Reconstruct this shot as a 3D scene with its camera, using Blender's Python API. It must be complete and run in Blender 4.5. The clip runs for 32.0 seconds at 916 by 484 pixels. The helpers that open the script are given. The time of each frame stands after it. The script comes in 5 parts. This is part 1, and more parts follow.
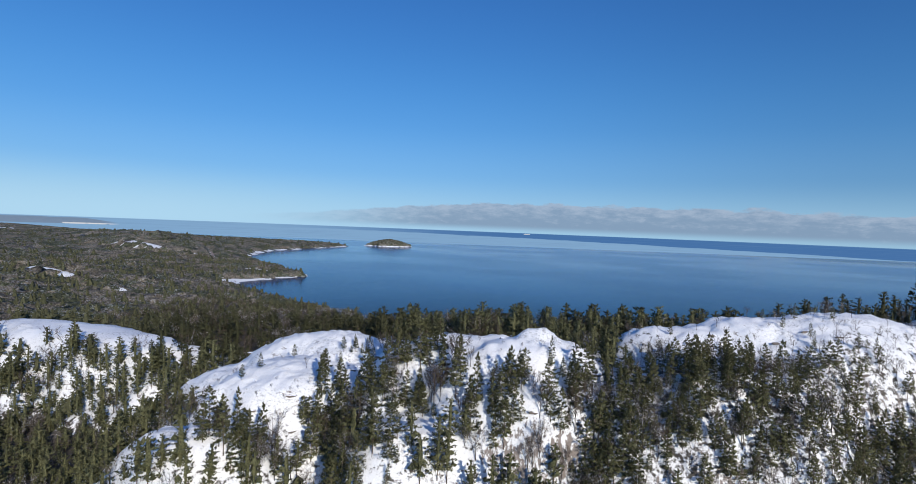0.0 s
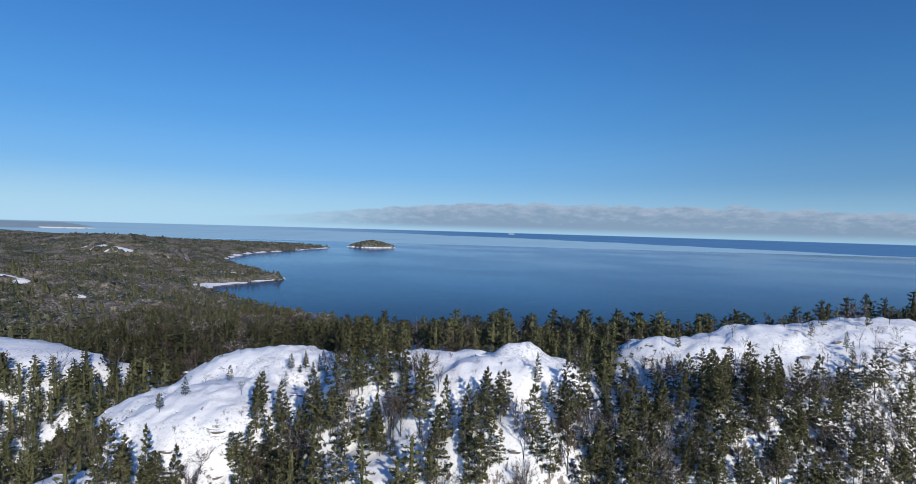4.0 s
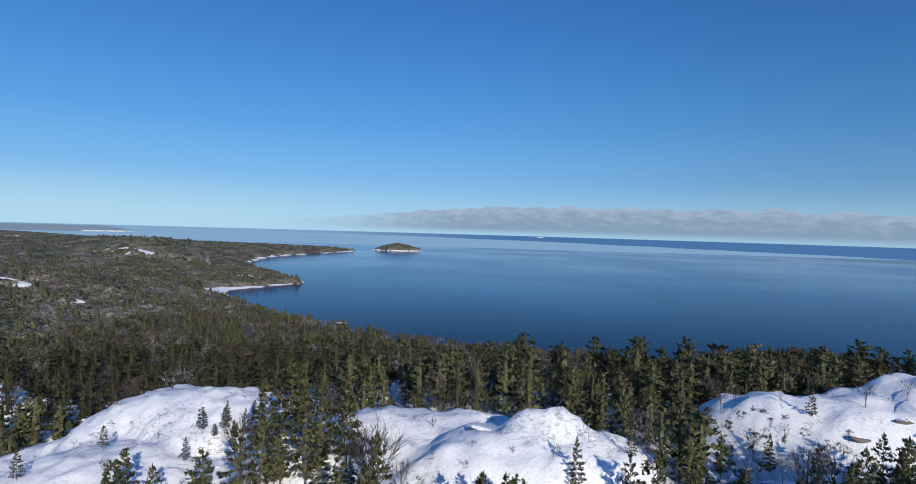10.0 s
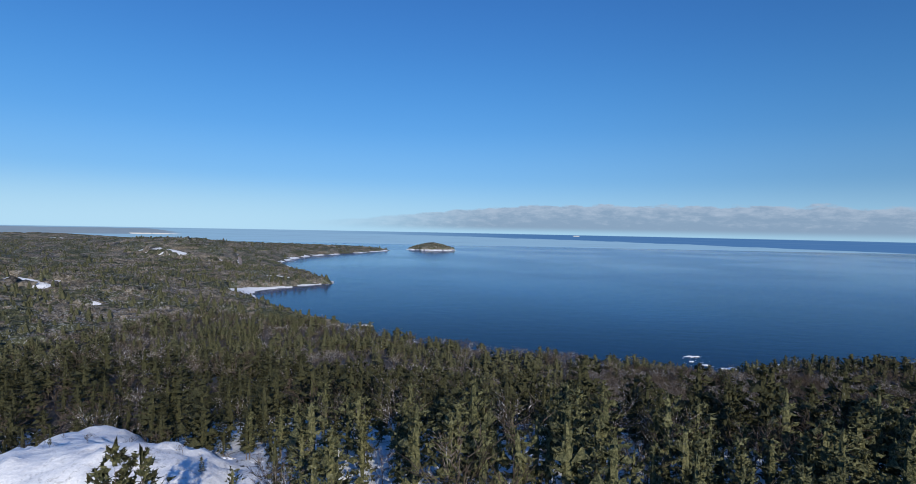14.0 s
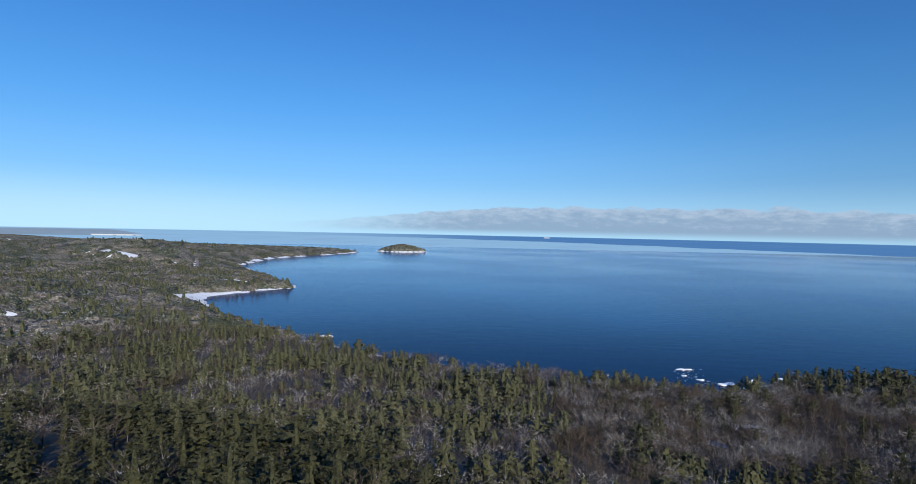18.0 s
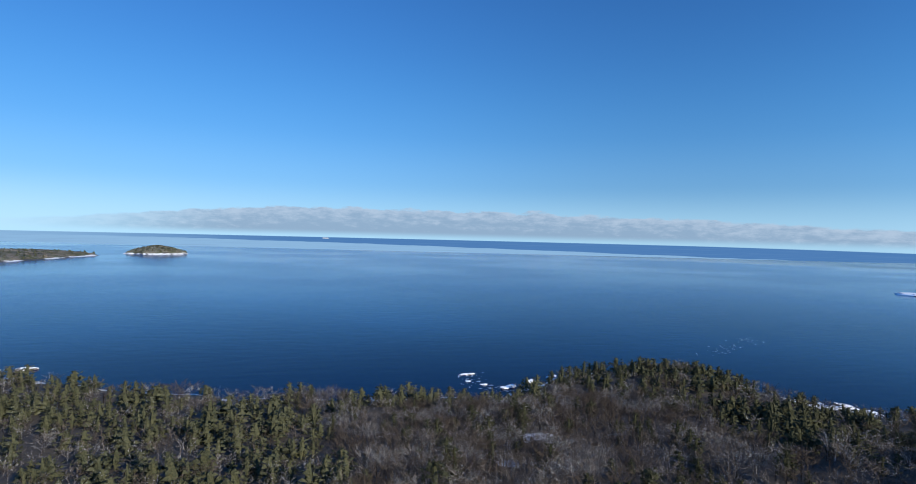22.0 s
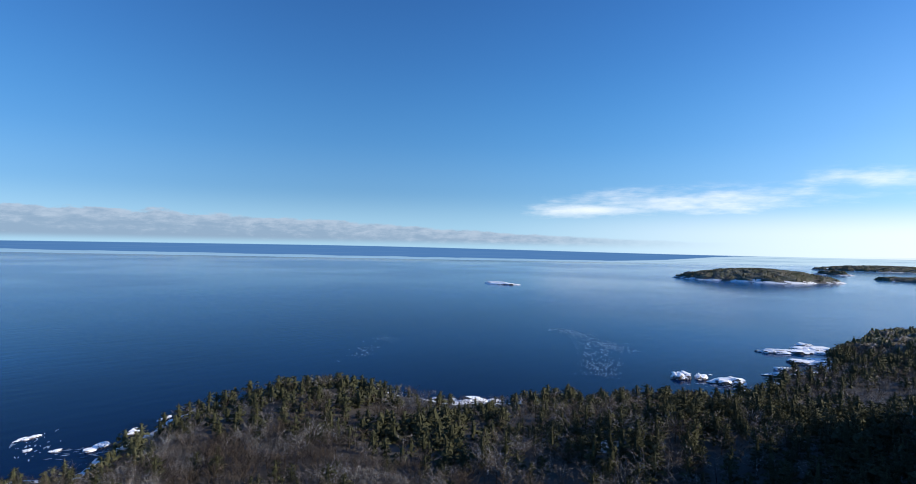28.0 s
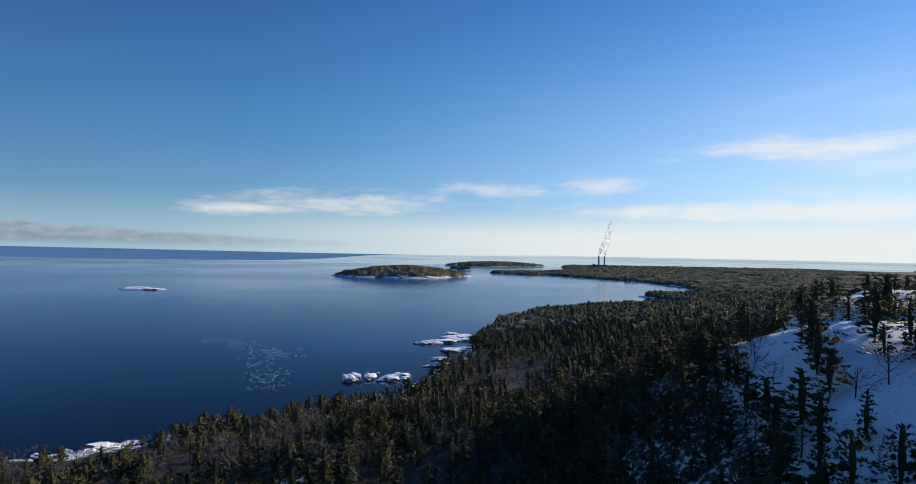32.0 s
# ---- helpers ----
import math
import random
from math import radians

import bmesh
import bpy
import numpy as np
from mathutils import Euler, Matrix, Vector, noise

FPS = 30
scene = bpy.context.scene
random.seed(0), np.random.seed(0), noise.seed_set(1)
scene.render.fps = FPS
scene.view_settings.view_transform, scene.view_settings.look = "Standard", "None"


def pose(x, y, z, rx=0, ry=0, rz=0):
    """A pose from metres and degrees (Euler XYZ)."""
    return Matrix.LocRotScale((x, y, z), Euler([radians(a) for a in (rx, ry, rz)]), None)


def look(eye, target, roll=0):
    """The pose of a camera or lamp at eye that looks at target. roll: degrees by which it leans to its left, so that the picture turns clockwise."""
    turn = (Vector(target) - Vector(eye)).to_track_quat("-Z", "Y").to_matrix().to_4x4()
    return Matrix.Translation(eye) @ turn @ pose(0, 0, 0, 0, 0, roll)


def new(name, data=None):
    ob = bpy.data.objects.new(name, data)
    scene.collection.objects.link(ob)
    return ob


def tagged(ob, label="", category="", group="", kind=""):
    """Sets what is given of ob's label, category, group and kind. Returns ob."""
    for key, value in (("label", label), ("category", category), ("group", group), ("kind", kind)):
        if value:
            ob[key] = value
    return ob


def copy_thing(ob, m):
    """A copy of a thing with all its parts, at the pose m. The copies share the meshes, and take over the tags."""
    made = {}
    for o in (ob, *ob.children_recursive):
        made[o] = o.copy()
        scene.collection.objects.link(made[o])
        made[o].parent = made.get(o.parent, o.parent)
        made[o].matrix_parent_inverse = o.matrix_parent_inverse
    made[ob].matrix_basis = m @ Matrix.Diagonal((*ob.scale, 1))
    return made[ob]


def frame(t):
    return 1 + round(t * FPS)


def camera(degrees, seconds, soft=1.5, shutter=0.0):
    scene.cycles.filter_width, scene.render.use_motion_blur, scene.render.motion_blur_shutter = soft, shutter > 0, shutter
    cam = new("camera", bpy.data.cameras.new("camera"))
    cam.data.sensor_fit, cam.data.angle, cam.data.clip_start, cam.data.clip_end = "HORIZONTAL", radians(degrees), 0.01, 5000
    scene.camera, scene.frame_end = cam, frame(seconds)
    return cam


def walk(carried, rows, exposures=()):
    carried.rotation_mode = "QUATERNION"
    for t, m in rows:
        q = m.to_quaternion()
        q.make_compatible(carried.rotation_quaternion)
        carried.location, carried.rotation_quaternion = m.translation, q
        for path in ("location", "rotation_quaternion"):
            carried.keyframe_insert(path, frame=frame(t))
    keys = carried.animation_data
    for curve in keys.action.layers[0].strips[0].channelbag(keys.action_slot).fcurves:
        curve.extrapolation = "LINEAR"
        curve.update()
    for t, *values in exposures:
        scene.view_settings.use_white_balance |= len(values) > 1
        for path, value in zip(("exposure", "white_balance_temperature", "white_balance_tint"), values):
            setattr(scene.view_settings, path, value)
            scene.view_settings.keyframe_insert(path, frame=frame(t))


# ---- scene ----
LENS = 77.82
# seconds, place, heading (degrees to the left of +y), tilt up, roll
PATH = [
    (0.0, 0.3, -0.1, 149.2, 5.77, -1.48, 2.24),
    (0.5, 0.5, 4.7, 148.9, 5.61, -1.55, 2.19),
    (1.0, 0.7, 9.5, 148.7, 5.25, -1.59, 2.07),
    (1.5, 1.0, 14.3, 148.5, 4.70, -1.62, 1.96),
    (2.0, 1.3, 19.1, 148.2, 4.15, -1.57, 1.89),
    (2.5, 1.6, 24.0, 148.0, 3.63, -1.55, 1.78),
    (3.0, 2.0, 28.9, 147.8, 4.32, -1.54, 1.68),
    (3.5, 2.4, 33.8, 147.6, 4.45, -1.48, 1.64),
    (5.5, 4.0, 55.2, 147.3, 2.69, -1.13, 1.54),
    (6.0, 4.3, 61.1, 147.1, 2.48, -1.06, 1.58),
    (6.5, 4.6, 67.1, 146.9, 2.33, -1.02, 1.66),
    (7.0, 5.0, 73.1, 146.7, 2.26, -0.94, 1.75),
    (7.5, 5.4, 79.3, 146.4, 2.82, -0.93, 1.74),
    (8.0, 5.7, 85.6, 146.2, 3.35, -0.92, 1.76),
    (8.5, 6.0, 92.0, 145.9, 3.76, -0.93, 1.75),
    (9.0, 6.2, 98.7, 145.6, 4.54, -1.00, 1.68),
    (9.5, 6.2, 105.4, 145.2, 5.75, -1.05, 1.68),
    (10.0, 6.1, 112.4, 144.7, 7.13, -1.13, 1.66),
    (10.5, 5.8, 119.6, 144.1, 8.13, -1.17, 1.64),
    (11.0, 5.4, 127.0, 143.4, 8.71, -1.23, 1.59),
    (11.5, 4.9, 134.6, 142.7, 9.19, -1.26, 1.47),
    (12.0, 4.2, 142.3, 141.9, 9.60, -1.29, 1.41),
    (12.5, 3.4, 150.2, 141.0, 9.88, -1.29, 1.32),
    (13.0, 2.4, 158.4, 140.3, 10.20, -1.29, 1.23),
    (13.5, 1.4, 166.6, 139.5, 10.46, -1.29, 1.16),
    (15.5, -4.4, 202.0, 138.0, 10.86, -1.11, 1.11),
    (16.0, -5.6, 210.6, 137.9, 10.16, -1.05, 1.10),
    (16.5, -6.7, 219.1, 137.7, 9.82, -1.05, 1.13),
    (17.0, -7.8, 227.6, 137.6, 9.63, -1.03, 1.14),
    (17.5, -8.7, 236.0, 137.4, 8.85, -1.05, 1.15),
    (18.0, -9.6, 244.3, 137.3, 7.78, -1.04, 1.20),
    (18.5, -10.3, 252.5, 137.2, 5.88, -1.00, 1.24),
    (19.0, -10.7, 260.6, 137.1, 2.85, -0.95, 1.32),
    (19.5, -10.9, 268.5, 137.1, -0.62, -0.86, 1.43),
    (20.0, -10.7, 276.4, 137.1, -3.52, -0.76, 1.43),
    (20.5, -10.2, 284.1, 137.2, -6.07, -0.67, 1.44),
    (21.0, -9.4, 291.6, 137.3, -8.46, -0.63, 1.43),
    (21.5, -8.2, 299.0, 137.4, -11.22, -0.57, 1.40),
    (22.0, -6.7, 306.2, 137.5, -14.25, -0.52, 1.39),
    (22.5, -4.9, 313.2, 137.6, -17.25, -0.45, 1.38),
    (23.0, -2.7, 320.2, 137.8, -19.36, -0.39, 1.38),
    (23.5, -0.3, 326.9, 137.9, -21.67, -0.34, 1.41),
    (24.0, 2.5, 333.6, 138.1, -26.22, -0.25, 1.41),
    (24.5, 5.4, 340.0, 138.3, -30.60, -0.13, 1.44),
    (25.0, 8.6, 346.3, 138.5, -34.54, 0.00, 1.46),
    (25.5, 11.9, 352.4, 138.7, -38.03, 0.08, 1.38),
    (27.5, 29.2, 372.3, 139.1, -47.68, 0.15, 1.13),
    (28.0, 34.2, 376.6, 139.0, -49.98, 0.19, 0.99),
    (28.5, 39.4, 380.8, 139.0, -53.81, 0.21, 0.96),
    (29.0, 44.6, 384.9, 138.9, -58.90, 0.31, 0.90),
    (29.5, 49.9, 388.9, 138.8, -62.29, 0.38, 0.86),
    (30.0, 55.3, 392.8, 138.7, -64.43, 0.40, 0.86),
    (30.5, 60.7, 396.6, 138.6, -67.98, 0.44, 0.88),
    (31.0, 66.1, 400.3, 138.5, -73.81, 0.53, 0.93),
    (31.5, 71.5, 403.9, 138.4, -79.10, 0.64, 0.93),
    (32.0, 76.9, 407.5, 138.2, -83.49, 0.70, 1.00),
]


def heading(x, y, z, yaw, tilt, roll):
    return pose(x, y, z, 90 + tilt, 0, yaw) @ pose(0, 0, 0, 0, 0, roll)


EXPOSURES = [(0.0, -0.03, 6550, 10), (12.0, -0.01, 6700, 10), (15.0, 0.12, 6600, 9), (17.0, 0.25, 6600, 9), (19.0, 0.25, 6550, 8), (25.0, 0.3, 6550, 8), (28.0, 0.3, 6750, 9), (30.0, 0.19, 7000, 10), (31.0, 0.1, 7150, 10), (32.0, -0.1, 7350, 10)]
cam = camera(LENS, 32.0, soft=0.45)
walk(cam, [(t, heading(*row)) for t, *row in PATH], EXPOSURES)

# ---- world, sun ----
SUN_FROM = 150.0   # degrees clockwise from +y
SUN_UP = 22.5
world = bpy.data.worlds.new("sky")
scene.world = world
world.use_nodes = True


def build_world():
    nt = world.node_tree
    nd, ln = nt.nodes, nt.links
    nd.clear()
    out = nd.new("ShaderNodeOutputWorld")
    bg = nd.new("ShaderNodeBackground")
    bg.inputs["Strength"].default_value = SKY_STRENGTH
    sky = nd.new("ShaderNodeTexSky")
    sky.sky_type, sky.sun_disc = "NISHITA", False
    sky.sun_elevation, sky.sun_rotation = radians(SUN_UP), radians(SUN_FROM)
    sky.altitude, sky.air_density, sky.dust_density, sky.ozone_density = 200, 1.0, 0.6, 2.5
    co = nd.new("ShaderNodeTexCoord")
    sep = nd.new("ShaderNodeSeparateXYZ")
    ln.new(co.outputs["Generated"], sep.inputs[0])

    def math_(op, a, b=None, clamp=False):
        n = nd.new("ShaderNodeMath")
        n.operation, n.use_clamp = op, clamp
        for k, v in enumerate((a, b)):
            if v is None:
                continue
            if isinstance(v, (int, float)):
                n.inputs[k].default_value = v
            else:
                ln.new(v, n.inputs[k])
        return n.outputs[0]

    def step(v, lo, hi):
        n = nd.new("ShaderNodeMapRange")
        n.interpolation_type = "SMOOTHSTEP"
        ln.new(v, n.inputs[0])
        n.inputs[1].default_value, n.inputs[2].default_value = lo, hi
        return n.outputs[0]

    def mix(f, a, b):
        n = nd.new("ShaderNodeMix")
        n.data_type = "RGBA"
        for sock, v in ((n.inputs["Factor"], f), (n.inputs["A"], a), (n.inputs["B"], b)):
            if isinstance(v, (int, float)):
                sock.default_value = v
            elif isinstance(v, tuple):
                sock.default_value = (*v, 1)
            else:
                ln.new(v, sock)
        return n.outputs["Result"]

    def noise_(vec, scale, detail=6, rough=0.55):
        n = nd.new("ShaderNodeTexNoise")
        n.inputs["Scale"].default_value, n.inputs["Detail"].default_value, n.inputs["Roughness"].default_value = scale, detail, rough
        ln.new(vec, n.inputs["Vector"])
        return n.outputs["Fac"]

    z = sep.outputs["Z"]
    az = math_("ARCTAN2", sep.outputs["X"], sep.outputs["Y"])  # radians clockwise from +y
    # cloud coordinates: heading across, height above the horizon
    comb = nd.new("ShaderNodeCombineXYZ")
    ln.new(az, comb.inputs[0])
    ln.new(math_("MULTIPLY", z, 3.0), comb.inputs[1])
    cv = comb.outputs[0]
    # tint of the clear sky
    gain = nd.new("ShaderNodeMix")
    gain.data_type, gain.blend_type = "RGBA", "MULTIPLY"
    gain.inputs["Factor"].default_value = 1.0
    ln.new(sky.outputs[0], gain.inputs["A"])
    gain.inputs["B"].default_value = (*SKY_TINT, 1)
    ramp = nd.new("ShaderNodeValToRGB")
    ramp.color_ramp.interpolation = "B_SPLINE"
    while len(ramp.color_ramp.elements) < len(DEEP_SKY):
        ramp.color_ramp.elements.new(0.5)
    for el, (at, col) in zip(ramp.color_ramp.elements, DEEP_SKY):
        el.position, el.color = at, (*[c / 10 for c in col], 1)
    ln.new(z, ramp.inputs[0])
    deep = nd.new("ShaderNodeVectorMath")
    deep.operation = "SCALE"
    ln.new(ramp.outputs[0], deep.inputs[0])
    sunward = math_("POWER", math_("MAXIMUM", math_("COSINE", math_("SUBTRACT", az, radians(SUN_FROM))), 0.0), 2.0)
    away = math_("DIVIDE", math_("SUBTRACT", az, 0.65), 0.55)
    quarter = math_("POWER", 2.718, math_("MULTIPLY", math_("MULTIPLY", away, away), -1.0))
    ln.new(math_("ADD", math_("MULTIPLY", sunward, 11.0), math_("SUBTRACT", 10.3, math_("MULTIPLY", quarter, 3.3))), deep.inputs["Scale"])
    clear = mix(0.8, gain.outputs["Result"], deep.outputs[0])
    clear = mix(math_("MULTIPLY", math_("MULTIPLY", sunward, math_("SUBTRACT", 1.0, step(z, 0.05, 0.45))), 0.42), clear, CIRRUS)
    # long grey bank of cloud over the lake
    ragged = noise_(cv, 22, 8, 0.62)
    swell = math_("MULTIPLY", step(az, -0.50, 0.0), math_("SUBTRACT", 1.0, step(az, 0.3, 1.35)))
    crest = math_("MULTIPLY", math_("ADD", math_("MULTIPLY", swell, 0.033), 0.010), math_("ADD", math_("MULTIPLY", ragged, 0.6), 0.78))
    under = math_("SUBTRACT", crest, z)
    bank = math_("MULTIPLY", step(under, -0.0005, 0.004), step(z, -0.006, 0.008))
    bank = math_("MULTIPLY", bank, math_("MULTIPLY", step(az, -0.50, -0.1), math_("SUBTRACT", 1.0, step(az, 0.95, 1.36))))
    bank = math_("MULTIPLY", bank, 0.85)
    billow = noise_(cv, 34, 7, 0.65)
    lit = math_("SUBTRACT", billow, math_("MULTIPLY", under, 9.0))
    bank_col = mix(step(lit, 0.18, 0.62), BANK_DARK, BANK_LIGHT)
    # pale haze low down
    hz = math_("SUBTRACT", 1.0, step(z, 0.0, 0.095))
    hazy = mix(math_("MULTIPLY", hz, math_("ADD", 0.52, math_("MULTIPLY", math_("SUBTRACT", 1.0, step(az, -0.75, 0.1)), 0.4))), clear, HAZE)
    # thin high streaks toward the sun
    comb2 = nd.new("ShaderNodeCombineXYZ")
    ln.new(az, comb2.inputs[0])
    ln.new(math_("MULTIPLY", z, 4.5), comb2.inputs[1])
    soft = noise_(comb2.outputs[0], 5.0, 7, 0.52)
    def bank_at(az0, z0, wide, tall):
        u, v = math_("DIVIDE", math_("SUBTRACT", az, az0), wide), math_("DIVIDE", math_("SUBTRACT", z, z0), tall)
        return math_("POWER", 2.718, math_("MULTIPLY", math_("ADD", math_("MULTIPLY", u, u), math_("MULTIPLY", v, v)), -1.0))

    body = bank_at(*CLOUDS[0])
    for cloud in CLOUDS[1:]:
        body = math_("MAXIMUM", body, bank_at(*cloud))
    wisp = noise_(comb2.outputs[0], 19.0, 6, 0.6)
    ragged_c = math_("ADD", math_("MULTIPLY", math_("SUBTRACT", soft, 0.5), 1.7), math_("MULTIPLY", math_("SUBTRACT", wisp, 0.5), 0.9))
    streak = step(math_("ADD", math_("MULTIPLY", body, 0.8), ragged_c), 0.12, 1.10)
    streak = math_("MULTIPLY", streak, step(body, 0.02, 0.25))
    veil = math_("MULTIPLY", math_("MULTIPLY", step(soft, 0.35, 0.75), step(az, 1.75, 2.2)), math_("SUBTRACT", 1.0, step(z, 0.12, 0.28)))
    cirrus = math_("MULTIPLY", math_("MAXIMUM", streak, math_("MULTIPLY", veil, 0.8)), 0.72)
    low = math_("MULTIPLY", math_("MULTIPLY", math_("SUBTRACT", 1.0, step(z, 0.020, 0.075)), step(az, 0.85, 1.75)), 0.7)
    with_c = mix(math_("MAXIMUM", cirrus, low), hazy, CIRRUS)
    above = mix(bank, with_c, bank_col)
    # the lake beyond the near sheet: pale ice, then dark open water up to the horizon
    ragged_edge = math_("MULTIPLY", math_("SUBTRACT", noise_(cv, 14, 5, 0.6), 0.5), 0.004)
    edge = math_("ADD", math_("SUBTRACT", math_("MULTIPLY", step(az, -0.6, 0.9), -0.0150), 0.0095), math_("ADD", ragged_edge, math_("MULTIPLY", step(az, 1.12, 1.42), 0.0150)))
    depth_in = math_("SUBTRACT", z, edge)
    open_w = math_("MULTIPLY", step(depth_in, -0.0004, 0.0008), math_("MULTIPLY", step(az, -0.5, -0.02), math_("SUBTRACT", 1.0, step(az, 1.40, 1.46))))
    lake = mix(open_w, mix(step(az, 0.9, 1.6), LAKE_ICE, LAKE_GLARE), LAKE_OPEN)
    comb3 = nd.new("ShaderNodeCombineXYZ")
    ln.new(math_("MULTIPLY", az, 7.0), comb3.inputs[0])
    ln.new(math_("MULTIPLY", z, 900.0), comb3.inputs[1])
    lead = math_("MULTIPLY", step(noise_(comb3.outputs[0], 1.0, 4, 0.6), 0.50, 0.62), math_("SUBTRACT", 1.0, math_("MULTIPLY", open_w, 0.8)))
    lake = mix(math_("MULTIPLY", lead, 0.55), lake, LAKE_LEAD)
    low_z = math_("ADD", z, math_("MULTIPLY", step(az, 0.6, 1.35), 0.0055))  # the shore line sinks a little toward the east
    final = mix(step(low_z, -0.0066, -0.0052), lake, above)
    # far coasts on the horizon, many kilometres off: a low wooded plateau in the north-west, a blue ridge in the east,
    # their colours blued by painted haze
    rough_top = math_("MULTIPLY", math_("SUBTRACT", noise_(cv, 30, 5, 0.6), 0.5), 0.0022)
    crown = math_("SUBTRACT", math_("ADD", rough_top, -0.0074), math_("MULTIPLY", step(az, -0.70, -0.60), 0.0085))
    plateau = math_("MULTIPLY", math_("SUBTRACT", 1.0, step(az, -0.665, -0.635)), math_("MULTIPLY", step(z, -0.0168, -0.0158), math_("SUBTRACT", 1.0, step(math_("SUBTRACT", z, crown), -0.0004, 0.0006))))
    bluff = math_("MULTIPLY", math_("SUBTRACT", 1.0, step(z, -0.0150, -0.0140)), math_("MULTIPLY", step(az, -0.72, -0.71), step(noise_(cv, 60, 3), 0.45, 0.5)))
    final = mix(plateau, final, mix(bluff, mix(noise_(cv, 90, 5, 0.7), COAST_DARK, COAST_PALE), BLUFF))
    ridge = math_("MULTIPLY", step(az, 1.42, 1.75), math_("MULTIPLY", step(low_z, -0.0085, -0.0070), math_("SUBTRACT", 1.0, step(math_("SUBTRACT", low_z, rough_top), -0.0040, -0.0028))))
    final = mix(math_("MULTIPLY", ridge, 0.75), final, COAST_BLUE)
    # a raft of white ice far out
    raft = math_("MULTIPLY", math_("SUBTRACT", 1.0, step(math_("ABSOLUTE", math_("SUBTRACT", az, 0.0195)), 0.0035, 0.0065)), math_("SUBTRACT", 1.0, step(math_("ABSOLUTE", math_("ADD", z, 0.0076)), 0.0004, 0.0011)))
    final = mix(math_("MULTIPLY", raft, 0.85), final, BLUFF)
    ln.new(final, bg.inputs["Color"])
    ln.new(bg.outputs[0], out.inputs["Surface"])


SKY_STRENGTH = 0.085
SKY_TINT = (0.50, 0.82, 1.40)
# clear winter sky from the horizon up to overhead
DEEP_SKY = [(0.0, (3.3, 6.5, 9.6)), (0.08, (2.5, 5.8, 9.8)), (0.17, (1.05, 4.2, 9.2)), (0.30, (0.52, 2.62, 7.3)), (0.44, (0.33, 1.7, 5.5)), (1.0, (0.2, 1.0, 3.7))]
BANK_DARK, BANK_LIGHT = (2.6, 3.7, 5.4), (4.5, 5.5, 7.1)
HAZE = (5.3, 8.3, 10.6)
CIRRUS = (11.0, 11.4, 12.0)
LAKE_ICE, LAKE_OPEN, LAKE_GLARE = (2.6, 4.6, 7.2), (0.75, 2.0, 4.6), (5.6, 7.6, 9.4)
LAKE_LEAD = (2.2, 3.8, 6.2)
# coast colours have the blue haze of distance mixed in
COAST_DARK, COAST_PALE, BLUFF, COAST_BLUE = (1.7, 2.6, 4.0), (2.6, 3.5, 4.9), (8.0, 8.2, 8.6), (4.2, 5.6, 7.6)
# white clouds in the east: heading (radians), height, half-widths
CLOUDS = [(1.30, 0.074, 0.22, 0.021), (1.54, 0.106, 0.09, 0.018), (1.70, 0.112, 0.09, 0.014), (1.98, 0.062, 0.34, 0.022), (2.05, 0.160, 0.20, 0.022), (1.10, 0.060, 0.14, 0.012)]
build_world()

sun = new("sun", bpy.data.lights.new("sun", "SUN"))
sun.data.energy, sun.data.angle, sun.data.color = 4.7, radians(0.53), (1.0, 0.93, 0.82)
_a = radians(SUN_FROM)
sun.matrix_world = look((500 * math.sin(_a) * math.cos(radians(SUN_UP)), 500 * math.cos(_a) * math.cos(radians(SUN_UP)), 500 * math.sin(radians(SUN_UP))), (0, 0, 0))


